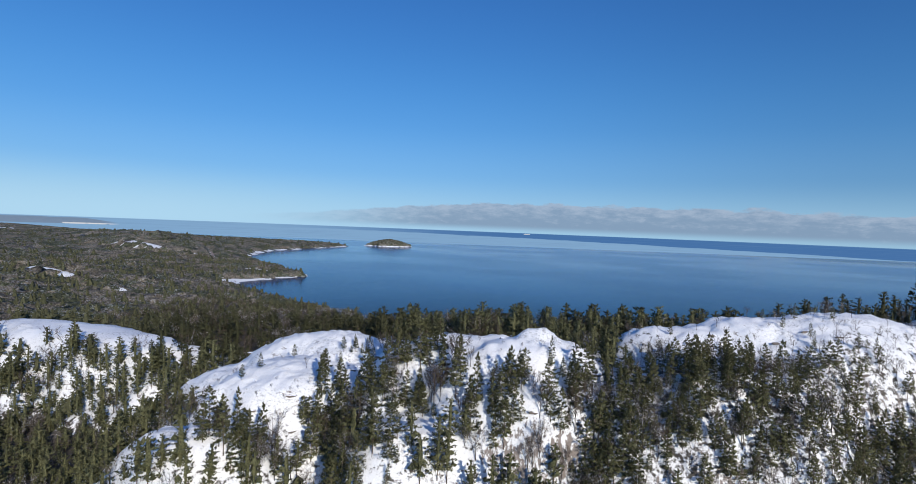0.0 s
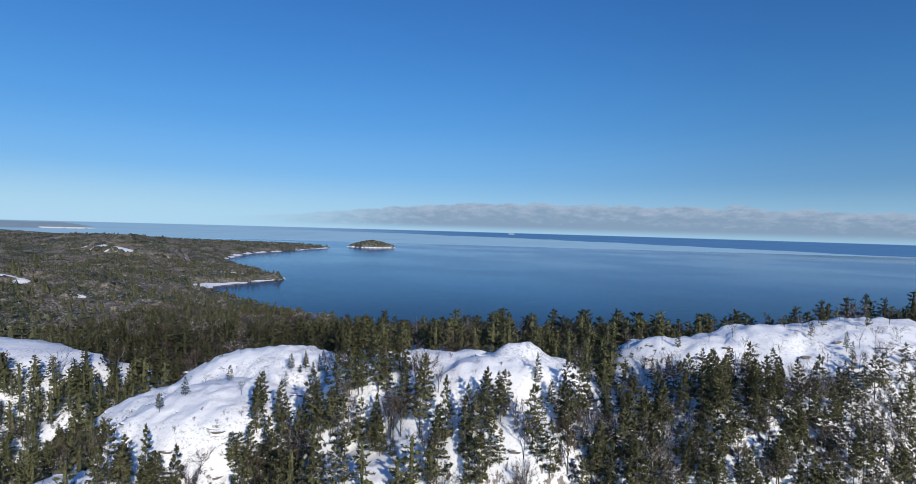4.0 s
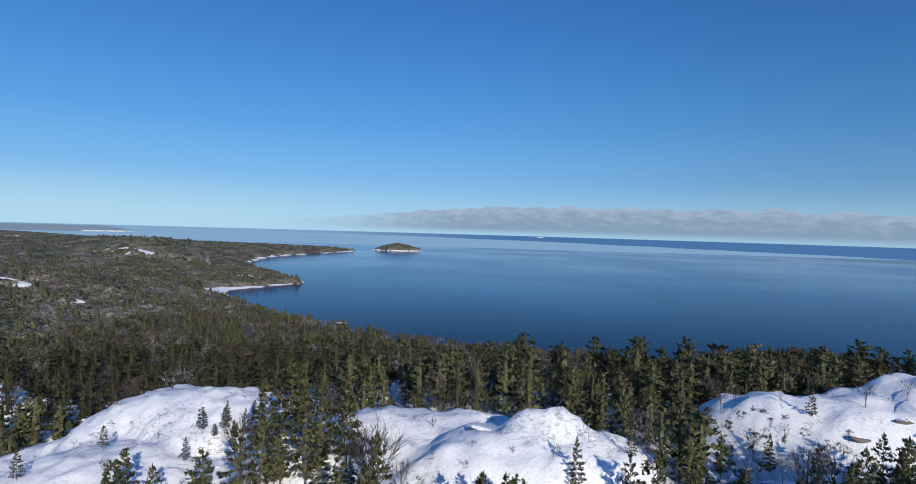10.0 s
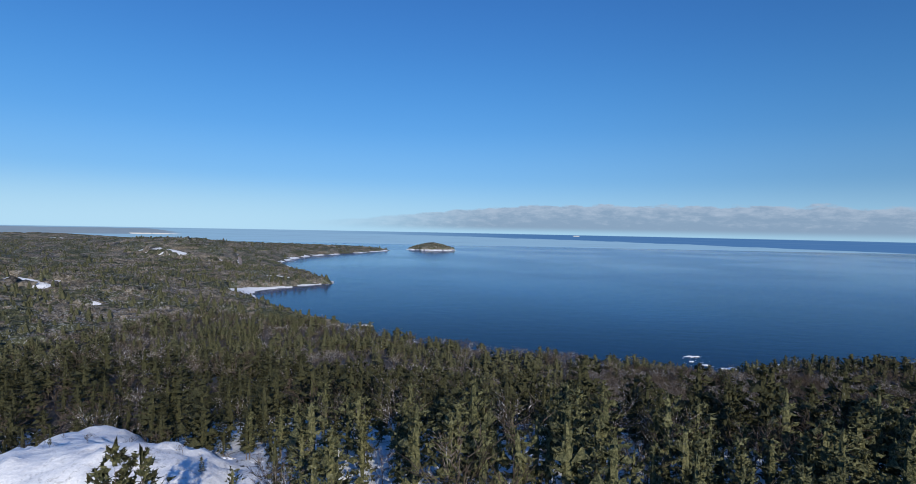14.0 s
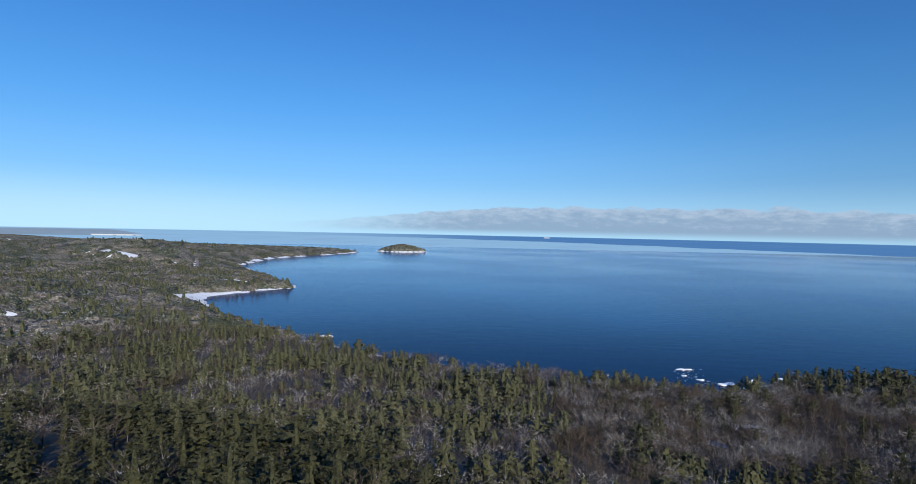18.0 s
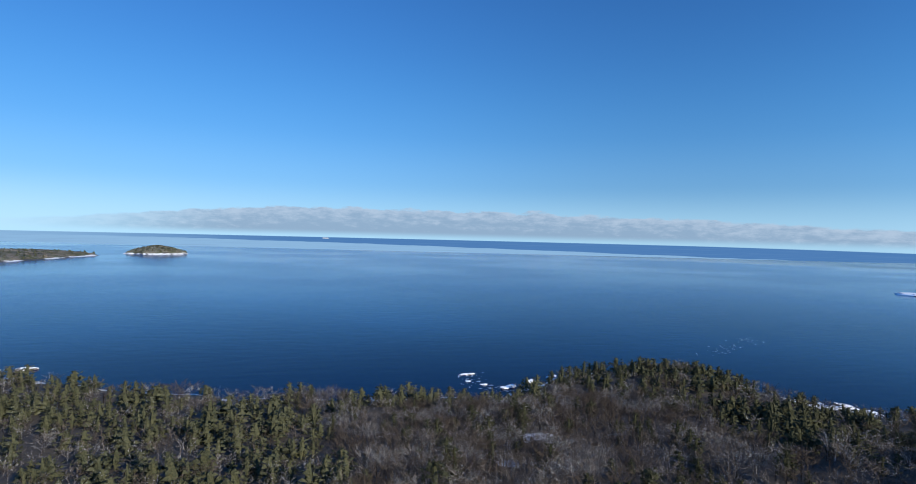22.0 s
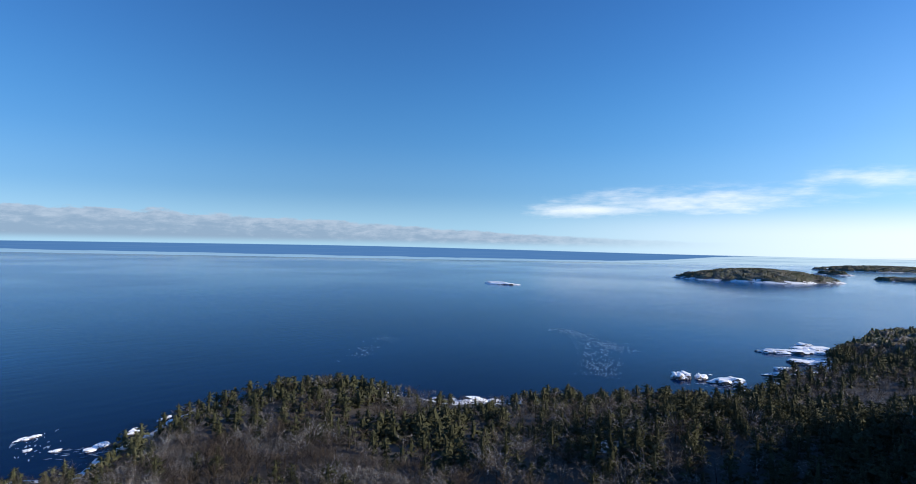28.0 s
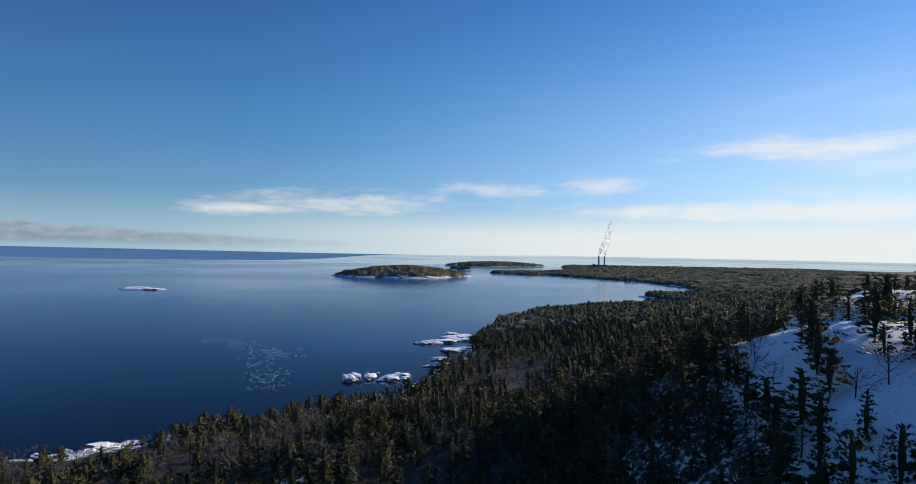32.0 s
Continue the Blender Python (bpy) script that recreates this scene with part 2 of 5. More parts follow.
# ---- materials ----
class Nodes:
    """Small helper to write node trees."""

    def __init__(self, name):
        self.mat = bpy.data.materials.new(name)
        self.mat.use_nodes = True
        self.nt = self.mat.node_tree
        self.nd, self.ln = self.nt.nodes, self.nt.links
        self.nd.clear()
        self.out = self.nd.new("ShaderNodeOutputMaterial")
        self.bsdf = self.nd.new("ShaderNodeBsdfPrincipled")
        self.ln.new(self.bsdf.outputs[0], self.out.inputs["Surface"])
        self.pos = self.nd.new("ShaderNodeNewGeometry")

    def put(self, sock, v):
        if isinstance(v, (int, float)):
            sock.default_value = v
        elif isinstance(v, tuple):
            sock.default_value = (*v, 1) if len(sock.default_value) == 4 and len(v) == 3 else v
        else:
            self.ln.new(v, sock)

    def noise(self, scale, detail=5, rough=0.55, vec=None, stretch=None):
        n = self.nd.new("ShaderNodeTexNoise")
        n.inputs["Scale"].default_value, n.inputs["Detail"].default_value, n.inputs["Roughness"].default_value = scale, detail, rough
        v = vec or self.pos.outputs["Position"]
        if stretch:
            m = self.nd.new("ShaderNodeMapping")
            m.inputs["Scale"].default_value = stretch
            self.ln.new(v, m.inputs["Vector"])
            v = m.outputs[0]
        self.ln.new(v, n.inputs["Vector"])
        return n.outputs["Fac"]

    def math(self, op, a, b=0.0, clamp=False):
        n = self.nd.new("ShaderNodeMath")
        n.operation, n.use_clamp = op, clamp
        self.put(n.inputs[0], a)
        self.put(n.inputs[1], b)
        return n.outputs[0]

    def step(self, v, lo, hi, a=0.0, b=1.0):
        n = self.nd.new("ShaderNodeMapRange")
        n.interpolation_type = "SMOOTHSTEP"
        self.put(n.inputs[0], v)
        n.inputs[1].default_value, n.inputs[2].default_value = lo, hi
        n.inputs[3].default_value, n.inputs[4].default_value = a, b
        return n.outputs[0]

    def mix(self, f, a, b):
        n = self.nd.new("ShaderNodeMix")
        n.data_type = "RGBA"
        self.put(n.inputs["Factor"], f)
        self.put(n.inputs["A"], a)
        self.put(n.inputs["B"], b)
        return n.outputs["Result"]

    def attr(self, name):
        n = self.nd.new("ShaderNodeAttribute")
        n.attribute_name = name
        return n.outputs["Fac"]

    def bump(self, height, strength, dist):
        n = self.nd.new("ShaderNodeBump")
        n.inputs["Strength"].default_value, n.inputs["Distance"].default_value = strength, dist
        self.ln.new(height, n.inputs["Height"])
        self.ln.new(n.outputs[0], self.bsdf.inputs["Normal"])

    def set(self, **kw):
        for k, v in kw.items():
            self.put(self.bsdf.inputs[k.replace("_", " ").title().replace("Ior", "IOR")], v)
        return self.mat


def snow_ground():
    m = Nodes("snow_ground")
    g = m.nd.new("ShaderNodeSeparateXYZ")
    m.ln.new(m.pos.outputs["Normal"], g.inputs[0])
    grain = m.noise(0.35, 6, 0.6)
    fine = m.noise(2.2, 5, 0.6)
    steep = m.math("ADD", g.outputs["Z"], m.math("MULTIPLY", m.math("SUBTRACT", m.noise(0.55, 8, 0.7, stretch=(1.0, 1.0, 0.45)), 0.5), 1.1))
    rocky = m.step(steep, 0.27, 0.34, 1.0, 0.0)
    snow = m.mix(m.step(fine, 0.35, 0.7), (0.65, 0.66, 0.67), (0.77, 0.77, 0.765))
    rock = m.mix(m.noise(1.1, 6, 0.65), (0.10, 0.085, 0.075), (0.30, 0.255, 0.225))
    # twigs, heather and leaf litter through the snow, darkened under trees as painted canopy shade
    litter_shade = m.mix(fine, (0.018, 0.015, 0.010), (0.060, 0.047, 0.035))
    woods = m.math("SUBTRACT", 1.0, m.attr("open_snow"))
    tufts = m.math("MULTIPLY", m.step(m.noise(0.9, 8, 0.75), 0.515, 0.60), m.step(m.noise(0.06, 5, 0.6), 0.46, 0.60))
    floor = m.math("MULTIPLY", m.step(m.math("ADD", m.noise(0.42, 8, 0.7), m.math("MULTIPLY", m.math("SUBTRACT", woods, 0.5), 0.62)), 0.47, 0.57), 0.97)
    col = m.mix(m.math("MAXIMUM", floor, m.math("MULTIPLY", tufts, 0.5)), snow, litter_shade)
    # thin dark ledges of rock that the snow has slid from
    bedding = m.noise(0.24, 5, 0.5, stretch=(0.35, 0.35, 2.2))
    ledge_line = m.step(m.math("ABSOLUTE", m.math("SUBTRACT", bedding, 0.5)), 0.002, 0.016, 1.0, 0.0)
    ledge_line = m.math("MULTIPLY", ledge_line, m.step(m.noise(0.11, 5, 0.6), 0.55, 0.62))
    rocky = m.math("MAXIMUM", rocky, m.math("MULTIPLY", ledge_line, m.step(g.outputs["Z"], 0.80, 0.97, 1.0, 0.25)))
    col = m.mix(rocky, col, rock)
    # shingle and wet stone under the water's edge
    p = m.nd.new("ShaderNodeSeparateXYZ")
    m.ln.new(m.pos.outputs["Position"], p.inputs[0])
    col = m.mix(m.step(p.outputs["Z"], -0.6, 0.15, 1.0, 0.0), col, (0.05, 0.055, 0.05))
    m.bump(m.math("ADD", m.math("ADD", grain, m.math("MULTIPLY", bedding, 1.2)), m.math("MULTIPLY", fine, 0.12)), 0.42, 0.8)
    return m.set(base_color=col, roughness=0.75, specular_ior_level=0.25)


def lake_water():
    """Dark open water along the shore; farther out a skin of clear thin ice, with narrow open leads. Sky reflection is
    painted in, paler with distance.
    """
    m = Nodes("lake_water")
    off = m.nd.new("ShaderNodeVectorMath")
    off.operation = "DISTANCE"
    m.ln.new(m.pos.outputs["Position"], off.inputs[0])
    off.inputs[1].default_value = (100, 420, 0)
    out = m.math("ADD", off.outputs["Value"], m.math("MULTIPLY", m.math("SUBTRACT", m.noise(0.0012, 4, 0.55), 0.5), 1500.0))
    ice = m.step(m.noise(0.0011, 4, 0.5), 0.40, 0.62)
    # reflected sky put into the base colour, brighter blue the farther out
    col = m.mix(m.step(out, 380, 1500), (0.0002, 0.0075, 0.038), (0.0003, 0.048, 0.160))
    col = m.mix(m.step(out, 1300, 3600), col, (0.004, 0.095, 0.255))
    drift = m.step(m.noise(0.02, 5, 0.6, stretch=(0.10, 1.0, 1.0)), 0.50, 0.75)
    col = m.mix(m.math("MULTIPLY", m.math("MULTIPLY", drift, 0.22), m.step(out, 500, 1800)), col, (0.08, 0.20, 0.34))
    line = m.math("ABSOLUTE", m.math("SUBTRACT", m.noise(0.0085, 5, 0.55, stretch=(0.2, 1.0, 1.0)), 0.5))
    crack = m.math("MULTIPLY", m.step(line, 0.0, 0.0055, 1.0, 0.0), m.math("MULTIPLY", m.step(m.noise(0.005, 4, 0.6), 0.50, 0.60), m.step(out, 900, 2000)))
    col = m.mix(m.math("MULTIPLY", crack, 0.75), col, (0.0002, 0.012, 0.05))
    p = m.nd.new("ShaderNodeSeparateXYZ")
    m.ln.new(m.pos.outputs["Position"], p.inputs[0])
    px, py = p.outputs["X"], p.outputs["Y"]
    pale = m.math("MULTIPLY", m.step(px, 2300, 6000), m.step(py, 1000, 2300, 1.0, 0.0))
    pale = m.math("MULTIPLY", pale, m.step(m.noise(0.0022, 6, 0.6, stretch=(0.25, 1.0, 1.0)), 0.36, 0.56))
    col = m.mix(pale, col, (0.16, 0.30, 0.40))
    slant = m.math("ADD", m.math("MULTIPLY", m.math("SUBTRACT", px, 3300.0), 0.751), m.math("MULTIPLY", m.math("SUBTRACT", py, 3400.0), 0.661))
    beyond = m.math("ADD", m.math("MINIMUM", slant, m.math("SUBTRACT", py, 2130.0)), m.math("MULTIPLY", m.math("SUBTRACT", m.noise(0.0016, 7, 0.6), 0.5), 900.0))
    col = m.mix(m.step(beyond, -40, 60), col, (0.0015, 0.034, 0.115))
    ripple = m.noise(0.5, 3, 0.5, stretch=(1.0, 0.5, 1.0))
    m.bump(m.math("ADD", ripple, m.math("MULTIPLY", m.noise(0.07, 4, 0.6, stretch=(0.35, 1.0, 1.0)), 5.0)), 0.09, 0.5)
    rough = m.math("ADD", m.math("MULTIPLY", ice, -0.05), m.math("ADD", m.math("MULTIPLY", crack, 0.06), 0.15))
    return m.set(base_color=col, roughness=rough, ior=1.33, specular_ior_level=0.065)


def ice_floes():
    m = Nodes("thin_ice")
    return m.set(base_color=m.mix(m.noise(0.6, 5), (0.16, 0.23, 0.31), (0.42, 0.48, 0.54)), roughness=0.5)


def foliage(name, dark, light, snow=0.0, fine=2.2):
    m = Nodes(name)
    r = m.nd.new("ShaderNodeObjectInfo").outputs["Random"]
    isl = m.pos.outputs["Random Per Island"]
    clump, tuft = m.noise(0.13, 3, 0.6), m.noise(fine, 4, 0.65)
    f = m.math("ADD", m.math("MULTIPLY", isl, 0.25), m.math("ADD", m.math("MULTIPLY", clump, 0.5), m.math("MULTIPLY", r, 0.15)))
    col = m.mix(m.step(m.math("ADD", f, m.math("MULTIPLY", m.math("SUBTRACT", tuft, 0.5), 2.4)), 0.1, 0.95), dark, light)
    if snow:
        s = m.math("MULTIPLY", m.step(m.noise(0.03, 3), 0.48, 0.7), m.step(m.noise(1.6, 4, 0.7), 0.60, 0.68))
        col = m.mix(m.math("MULTIPLY", s, snow), col, (0.75, 0.77, 0.80))
    m.bump(tuft, 0.9, 0.45)
    m.set(base_color=col, roughness=0.75, specular_ior_level=0.12)
    through_leaf = m.nd.new("ShaderNodeBsdfTranslucent")
    m.put(through_leaf.inputs["Color"], col)
    both = m.nd.new("ShaderNodeMixShader")
    both.inputs[0].default_value = 0.15
    m.ln.new(m.bsdf.outputs[0], both.inputs[1])
    m.ln.new(through_leaf.outputs[0], both.inputs[2])
    m.ln.new(both.outputs[0], m.out.inputs["Surface"])
    return m.mat


def far_canopy():
    """Treetops far off: green needles with grey-brown leafless patches between."""
    m = Nodes("far_canopy")
    isl, tuft = m.pos.outputs["Random Per Island"], m.noise(0.22, 5, 0.7)
    green = m.mix(m.step(tuft, 0.35, 0.68), (0.028, 0.033, 0.019), (0.112, 0.116, 0.068))
    brown = m.mix(m.step(tuft, 0.35, 0.68), (0.058, 0.050, 0.036), (0.240, 0.206, 0.156))
    bare = m.step(m.math("ADD", m.attr("bare"), m.math("MULTIPLY", m.math("SUBTRACT", m.noise(0.05, 5, 0.7), 0.5), 1.6)), 0.40, 0.56)
    frost = m.math("MULTIPLY", m.step(m.noise(0.012, 4, 0.6), 0.38, 0.55), m.step(m.noise(0.35, 4, 0.7), 0.52, 0.62))
    m.bump(m.noise(0.3, 4, 0.65), 1.0, 3.0)
    return m.set(base_color=m.mix(m.math("MULTIPLY", frost, 0.28), m.mix(bare, green, brown), (0.70, 0.72, 0.76)), roughness=0.85, specular_ior_level=0.1)


def bark(name, dark, light, snow=0.0):
    m = Nodes(name)
    col = m.mix(m.math("ADD", m.math("MULTIPLY", m.noise(3.0, 5, 0.6, stretch=(1, 1, 0.2)), 0.6), m.math("MULTIPLY", m.pos.outputs["Random Per Island"], 0.4)), dark, light)
    if snow:
        s = m.math("MULTIPLY", m.step(m.noise(0.035, 3), 0.42, 0.60), m.step(m.noise(1.6, 4, 0.7), 0.50, 0.60))
        col = m.mix(m.math("MULTIPLY", s, snow), col, (0.72, 0.74, 0.78))
    return m.set(base_color=col, roughness=0.85, specular_ior_level=0.15)


def plain(name, dark, light, scale=0.5, rough=0.7, metallic=0.0):
    m = Nodes(name)
    col = m.mix(m.math("ADD", m.math("MULTIPLY", m.noise(scale, 6, 0.6), 0.7), m.math("MULTIPLY", m.noise(scale * 7, 4, 0.6), 0.3)), dark, light)
    m.bump(m.noise(scale * 4, 5, 0.6), 0.3, 0.1)
    return m.set(base_color=col, roughness=rough, metallic=metallic)


M_GROUND = snow_ground()
M_WATER = lake_water()
M_FLOE = ice_floes()
# needle colours carry the light: sunlit face, shaded woods, then a half-lit copy
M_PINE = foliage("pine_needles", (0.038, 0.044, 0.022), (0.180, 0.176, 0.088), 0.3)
M_SHADED_NEEDLES = foliage("shaded_needles", (0.029, 0.032, 0.017), (0.076, 0.075, 0.037), 0.3)
M_HALF_LIT = foliage("half_lit_needles", (0.032, 0.036, 0.019), (0.116, 0.114, 0.060), 0.85)
M_CANOPY = far_canopy()
M_BARK = bark("pine_bark", (0.05, 0.038, 0.03), (0.16, 0.12, 0.095))
M_TWIG = bark("bare_twigs", (0.030, 0.023, 0.018), (0.116, 0.090, 0.072), 0.65)


def capped_rock(name, level):
    """Rock with snow lying on what faces up."""
    m = Nodes(name)
    g = m.nd.new("ShaderNodeSeparateXYZ")
    m.ln.new(m.pos.outputs["Normal"], g.inputs[0])
    up = m.math("ADD", g.outputs["Z"], m.math("MULTIPLY", m.math("SUBTRACT", m.noise(1.2, 5, 0.65), 0.5), 0.9))
    rock = m.mix(m.noise(1.7, 6, 0.65), (0.055, 0.045, 0.038), (0.19, 0.16, 0.14))
    m.bump(m.noise(2.4, 6, 0.6), 0.6, 0.2)
    return m.set(base_color=m.mix(m.step(up, level, level + 0.12), rock, (0.84, 0.85, 0.87)), roughness=0.75)


M_ROCK = capped_rock("snow_capped_rock", 0.72)
M_ICEROCK = capped_rock("iced_shore_rock", 0.34)
M_CONCRETE = plain("concrete", (0.26, 0.25, 0.24), (0.40, 0.39, 0.37), 0.05, 0.8)
M_CLAD = plain("dark_cladding", (0.10, 0.11, 0.12), (0.18, 0.19, 0.20), 0.04, 0.6)


def thin_steam():
    m = Nodes("steam")
    white = m.nd.new("ShaderNodeBsdfTranslucent")
    white.inputs["Color"].default_value = (0.99, 0.99, 0.99, 1)
    m.set(base_color=(0.99, 0.99, 0.99), roughness=1.0)
    half = m.nd.new("ShaderNodeMixShader")
    half.inputs[0].default_value = 0.8
    m.ln.new(m.bsdf.outputs[0], half.inputs[1])
    m.ln.new(white.outputs[0], half.inputs[2])
    clear = m.nd.new("ShaderNodeBsdfTransparent")
    mixed = m.nd.new("ShaderNodeMixShader")
    m.ln.new(m.step(m.noise(0.03, 5, 0.6), 0.35, 0.62, 0.2, 0.7), mixed.inputs[0])
    m.ln.new(clear.outputs[0], mixed.inputs[1])
    m.ln.new(half.outputs[0], mixed.inputs[2])
    m.ln.new(mixed.outputs[0], m.out.inputs["Surface"])
    return m.mat


M_STEAM = thin_steam()
M_TIMBER = plain("weathered_timber", (0.07, 0.055, 0.04), (0.16, 0.13, 0.10), 2.0, 0.8)


# ---- the lie of the land ----
# the shore, from the northern point round to the far east, then the land behind
COVE_SHORE = [(-1053, 3540), (-1122, 2950), (-1180, 2680), (-1128, 2400), (-1048, 2130), (-840, 1860), (-665, 1642), (-572, 1522),
              (-556, 1484), (-582, 1440), (-604, 1385), (-620, 1338), (-645, 1286), (-622, 1232), (-582, 1179), (-540, 1120), (-499, 1073),
              (-440, 1010), (-320, 930), (-180, 845), (-60, 800), (60, 780)]
BLUFF_SHORE = [(150, 765), (179, 788), (221, 821), (248, 834), (310, 842), (370, 818), (398, 760), (405, 714), (439, 672), (520, 608),
               (566, 570), (590, 525), (667, 508), (743, 502), (800, 472), (896, 486), (1015, 474), (1180, 446)]
EAST_SHORE = [(1275, 400), (1440, 265), (1480, 180), (1490, 60), (1640, -40), (1820, 20), (1932, 36), (1960, -60), (2080, -220),
              (2467, -240), (2765, -142), (3036, 92), (3270, 250), (3290, 440), (3421, 609), (3560, 560), (3640, 330), (4050, 120),
              (4500, 90), (5400, 60)]
BACK_LAND = [(5600, -5600), (-5600, -5600), (-5600, 4300), (-2900, 4000), (-1900, 3820), (-1300, 3690)]
COAST = COVE_SHORE + BLUFF_SHORE + EAST_SHORE + BACK_LAND
# open snow-covered rock domes: place, top, half-widths, turn, fall from the top to the rim, how open, how steep past the rim
RIDGE_KNOBS = [(11, 222, 111.6, 9, 7, 15, 4, 0.95, 0.6), (8, 220, 108, 22, 13, 8, 4, 0.95, 0.9), (-15, 232, 105.0, 37, 18, 8, 6, 0.95, 1.1), (10, 204, 97, 22, 13, 8, 7, 0.9, 0.8),
               (-29, 199, 81.5, 20, 13, 5, 2, 0.9, 0.72), (-82, 263, 97.3, 35, 22, -8, 9, 0.95, 0.72), (-88, 231, 91, 36, 34, 0, 11, 0.95, 0.72),
               (-86, 259, 89.5, 42, 25, -30, 3, 0.95, 0.72), (-104, 276, 91, 20, 27, 24, 7, 0.95, 0.72), (-122, 257, 80, 28, 32, 0, 9, 0.97, 0.72)]
OUTER_KNOBS = [(67, 240, 111.5, 23, 13, -33, 8, 0.85, 0.72), (74, 212, 104, 32, 18, 0, 6, 0.35, 0.72), (134, 248, 119.8, 62, 33, 17, 16, 0.88, 0.72),
               (-262, 322, 79.5, 76, 21, -16, 2, 0.9, 0.72), (332, 246, 123.5, 48, 44, 0, 12, 0.46, 0.72),
               (268, 290, 109, 36, 28, -30, 8, 0.47, 0.72), (-108, 188, 75, 20, 12, 0, 4, 0.85, 0.72), (336, 242, 124.4, 27, 18, 10, 3, 0.9, 0.72),
               (312, 262, 119.5, 13, 8, -30, 2, 0.9, 0.72),
               (82, 240, 113.4, 18, 13, 0, 3, 0.85, 0.6), (97, 240, 117.0, 18, 14, 0, 3, 0.85, 0.6)]
KNOBS = RIDGE_KNOBS + OUTER_KNOBS
# wooded hills: place, height, half-widths
HILLS = [(310, 308, 50, 150, 100), (360, 470, 22, 110, 90), (-1330, 1960, 46, 260, 210), (-1750, 2450, 44, 520, 360),
         (-850, 930, 24, 300, 240), (-3750, 3650, 26, 560, 420), (-1900, 1200, 40, 600, 420), (335, 775, 9, 90, 66),
         (900, 150, 14, 420, 240), (900, -700, 60, 900, 500), (-300, 390, 22, 190, 150), (-140, 402, 34, 150, 100), (40, 308, -8, 140, 48), (0, 520, 7, 120, 80)]
# bald rock knolls among the far woods: place, height, half-widths
KNOLLS = [(-1215, 1750, 22, 85, 40), (-1300, 1772, 14, 46, 26), (-1343, 2006, 15, 40, 32), (-1029, 1743, 13, 40, 24), (-917, 1182, 10, 28, 16), (-599, 808, 11, 24, 12),
          (-795, 878, 14, 44, 24), (-735, 868, 11, 28, 15), (-3132, 3203, 16, 90, 60), (-1408, 1804, 7, 26, 18), (-1150, 1700, 7, 30, 16), (-690, 1470, 7, 46, 14)]
_C = np.array(COAST, float)


def inland(x, y):
    """Metres from the shore, more than nothing on land."""
    x, y = np.asarray(x, float), np.asarray(y, float)
    best, inside = np.full(x.shape, 1e9), np.zeros(x.shape, bool)
    for (ax, ay), (bx, by) in zip(_C, np.roll(_C, -1, 0)):
        ex, ey = bx - ax, by - ay
        t = np.clip(((x - ax) * ex + (y - ay) * ey) / (ex * ex + ey * ey), 0, 1)
        best = np.minimum(best, np.hypot(x - ax - t * ex, y - ay - t * ey))
        hit = ((ay > y) != (by > y)) & (x < ex * (y - ay) / (ey if ey else 1e-9) + ax)
        inside ^= hit
    return np.where(inside, best, -best)


def wobble(x, y, size, seed):
    """Smooth unevenness between about -1 and 1."""
    r = np.random.RandomState(seed)
    out = np.zeros(np.shape(x))
    for k in range(7):
        a, p = r.uniform(0, 2 * np.pi), r.uniform(0, 2 * np.pi)
        w = 2 * np.pi / (size * r.uniform(0.6, 1.7))
        out += np.sin((np.cos(a) * x + np.sin(a) * y) * w + p + 1.3 * np.sin((np.sin(a) * x - np.cos(a) * y) * w * 0.6 + p * 2))
    return out / 3.5


def knob_fields(x, y):
    """The domes' height, how much of it is open snow, and how near the rim lies (1 at the rim)."""
    top, bare, near = np.full(np.shape(x), -99.0), np.zeros(np.shape(x)), np.full(np.shape(x), 9.0)
    for n, (cx, cy, h, rx, ry, turn, fall, bald, steep) in enumerate(KNOBS):
        c, s = math.cos(radians(turn)), math.sin(radians(turn))
        u, v = ((x - cx) * c + (y - cy) * s) / rx, (-(x - cx) * s + (y - cy) * c) / ry
        r = np.sqrt(u * u + v * v) * (1 + 0.13 * wobble(x, y, 38, 40 + n))
        dome = h - fall * r ** 2 - steep * min(rx, ry) * np.clip(r - 0.85, 0, 3) ** 1.15
        bare = np.maximum(bare, np.clip((1.15 - r) / 0.15, 0, 1) * bald * np.where(x > 40, 1 - 0.8 * np.clip((-v - 0.4) / 0.3, 0, 1), 1))
        near = np.minimum(near, r)
        top = np.maximum(top, dome)
    return top, bare, near


def massif(x, y):
    """The broad back of the ridge."""
    u = (x - 40) / np.where(x < 40, 185, 330)
    v = (y - 270) / np.where(y < 270, 105, 106)
    return 75 * np.exp(-np.hypot(u, v) ** 3)


def shore(x, y):
    return inland(x, y) + 6 * wobble(x, y, 70, 3) + 2.5 * wobble(x, y, 23, 4)


def beach(x, y):
    """Width of the snowy beach."""
    return 6 + 4 * (x < -380) + 8 * ((x < -500) & (y > 1500)) + 11 * np.exp(-((x - 415) ** 2 + (y - 690) ** 2) / 40 ** 2) + 70 * np.exp(-((x + 630) ** 2 + (y - 1200) ** 2) / 90 ** 2)


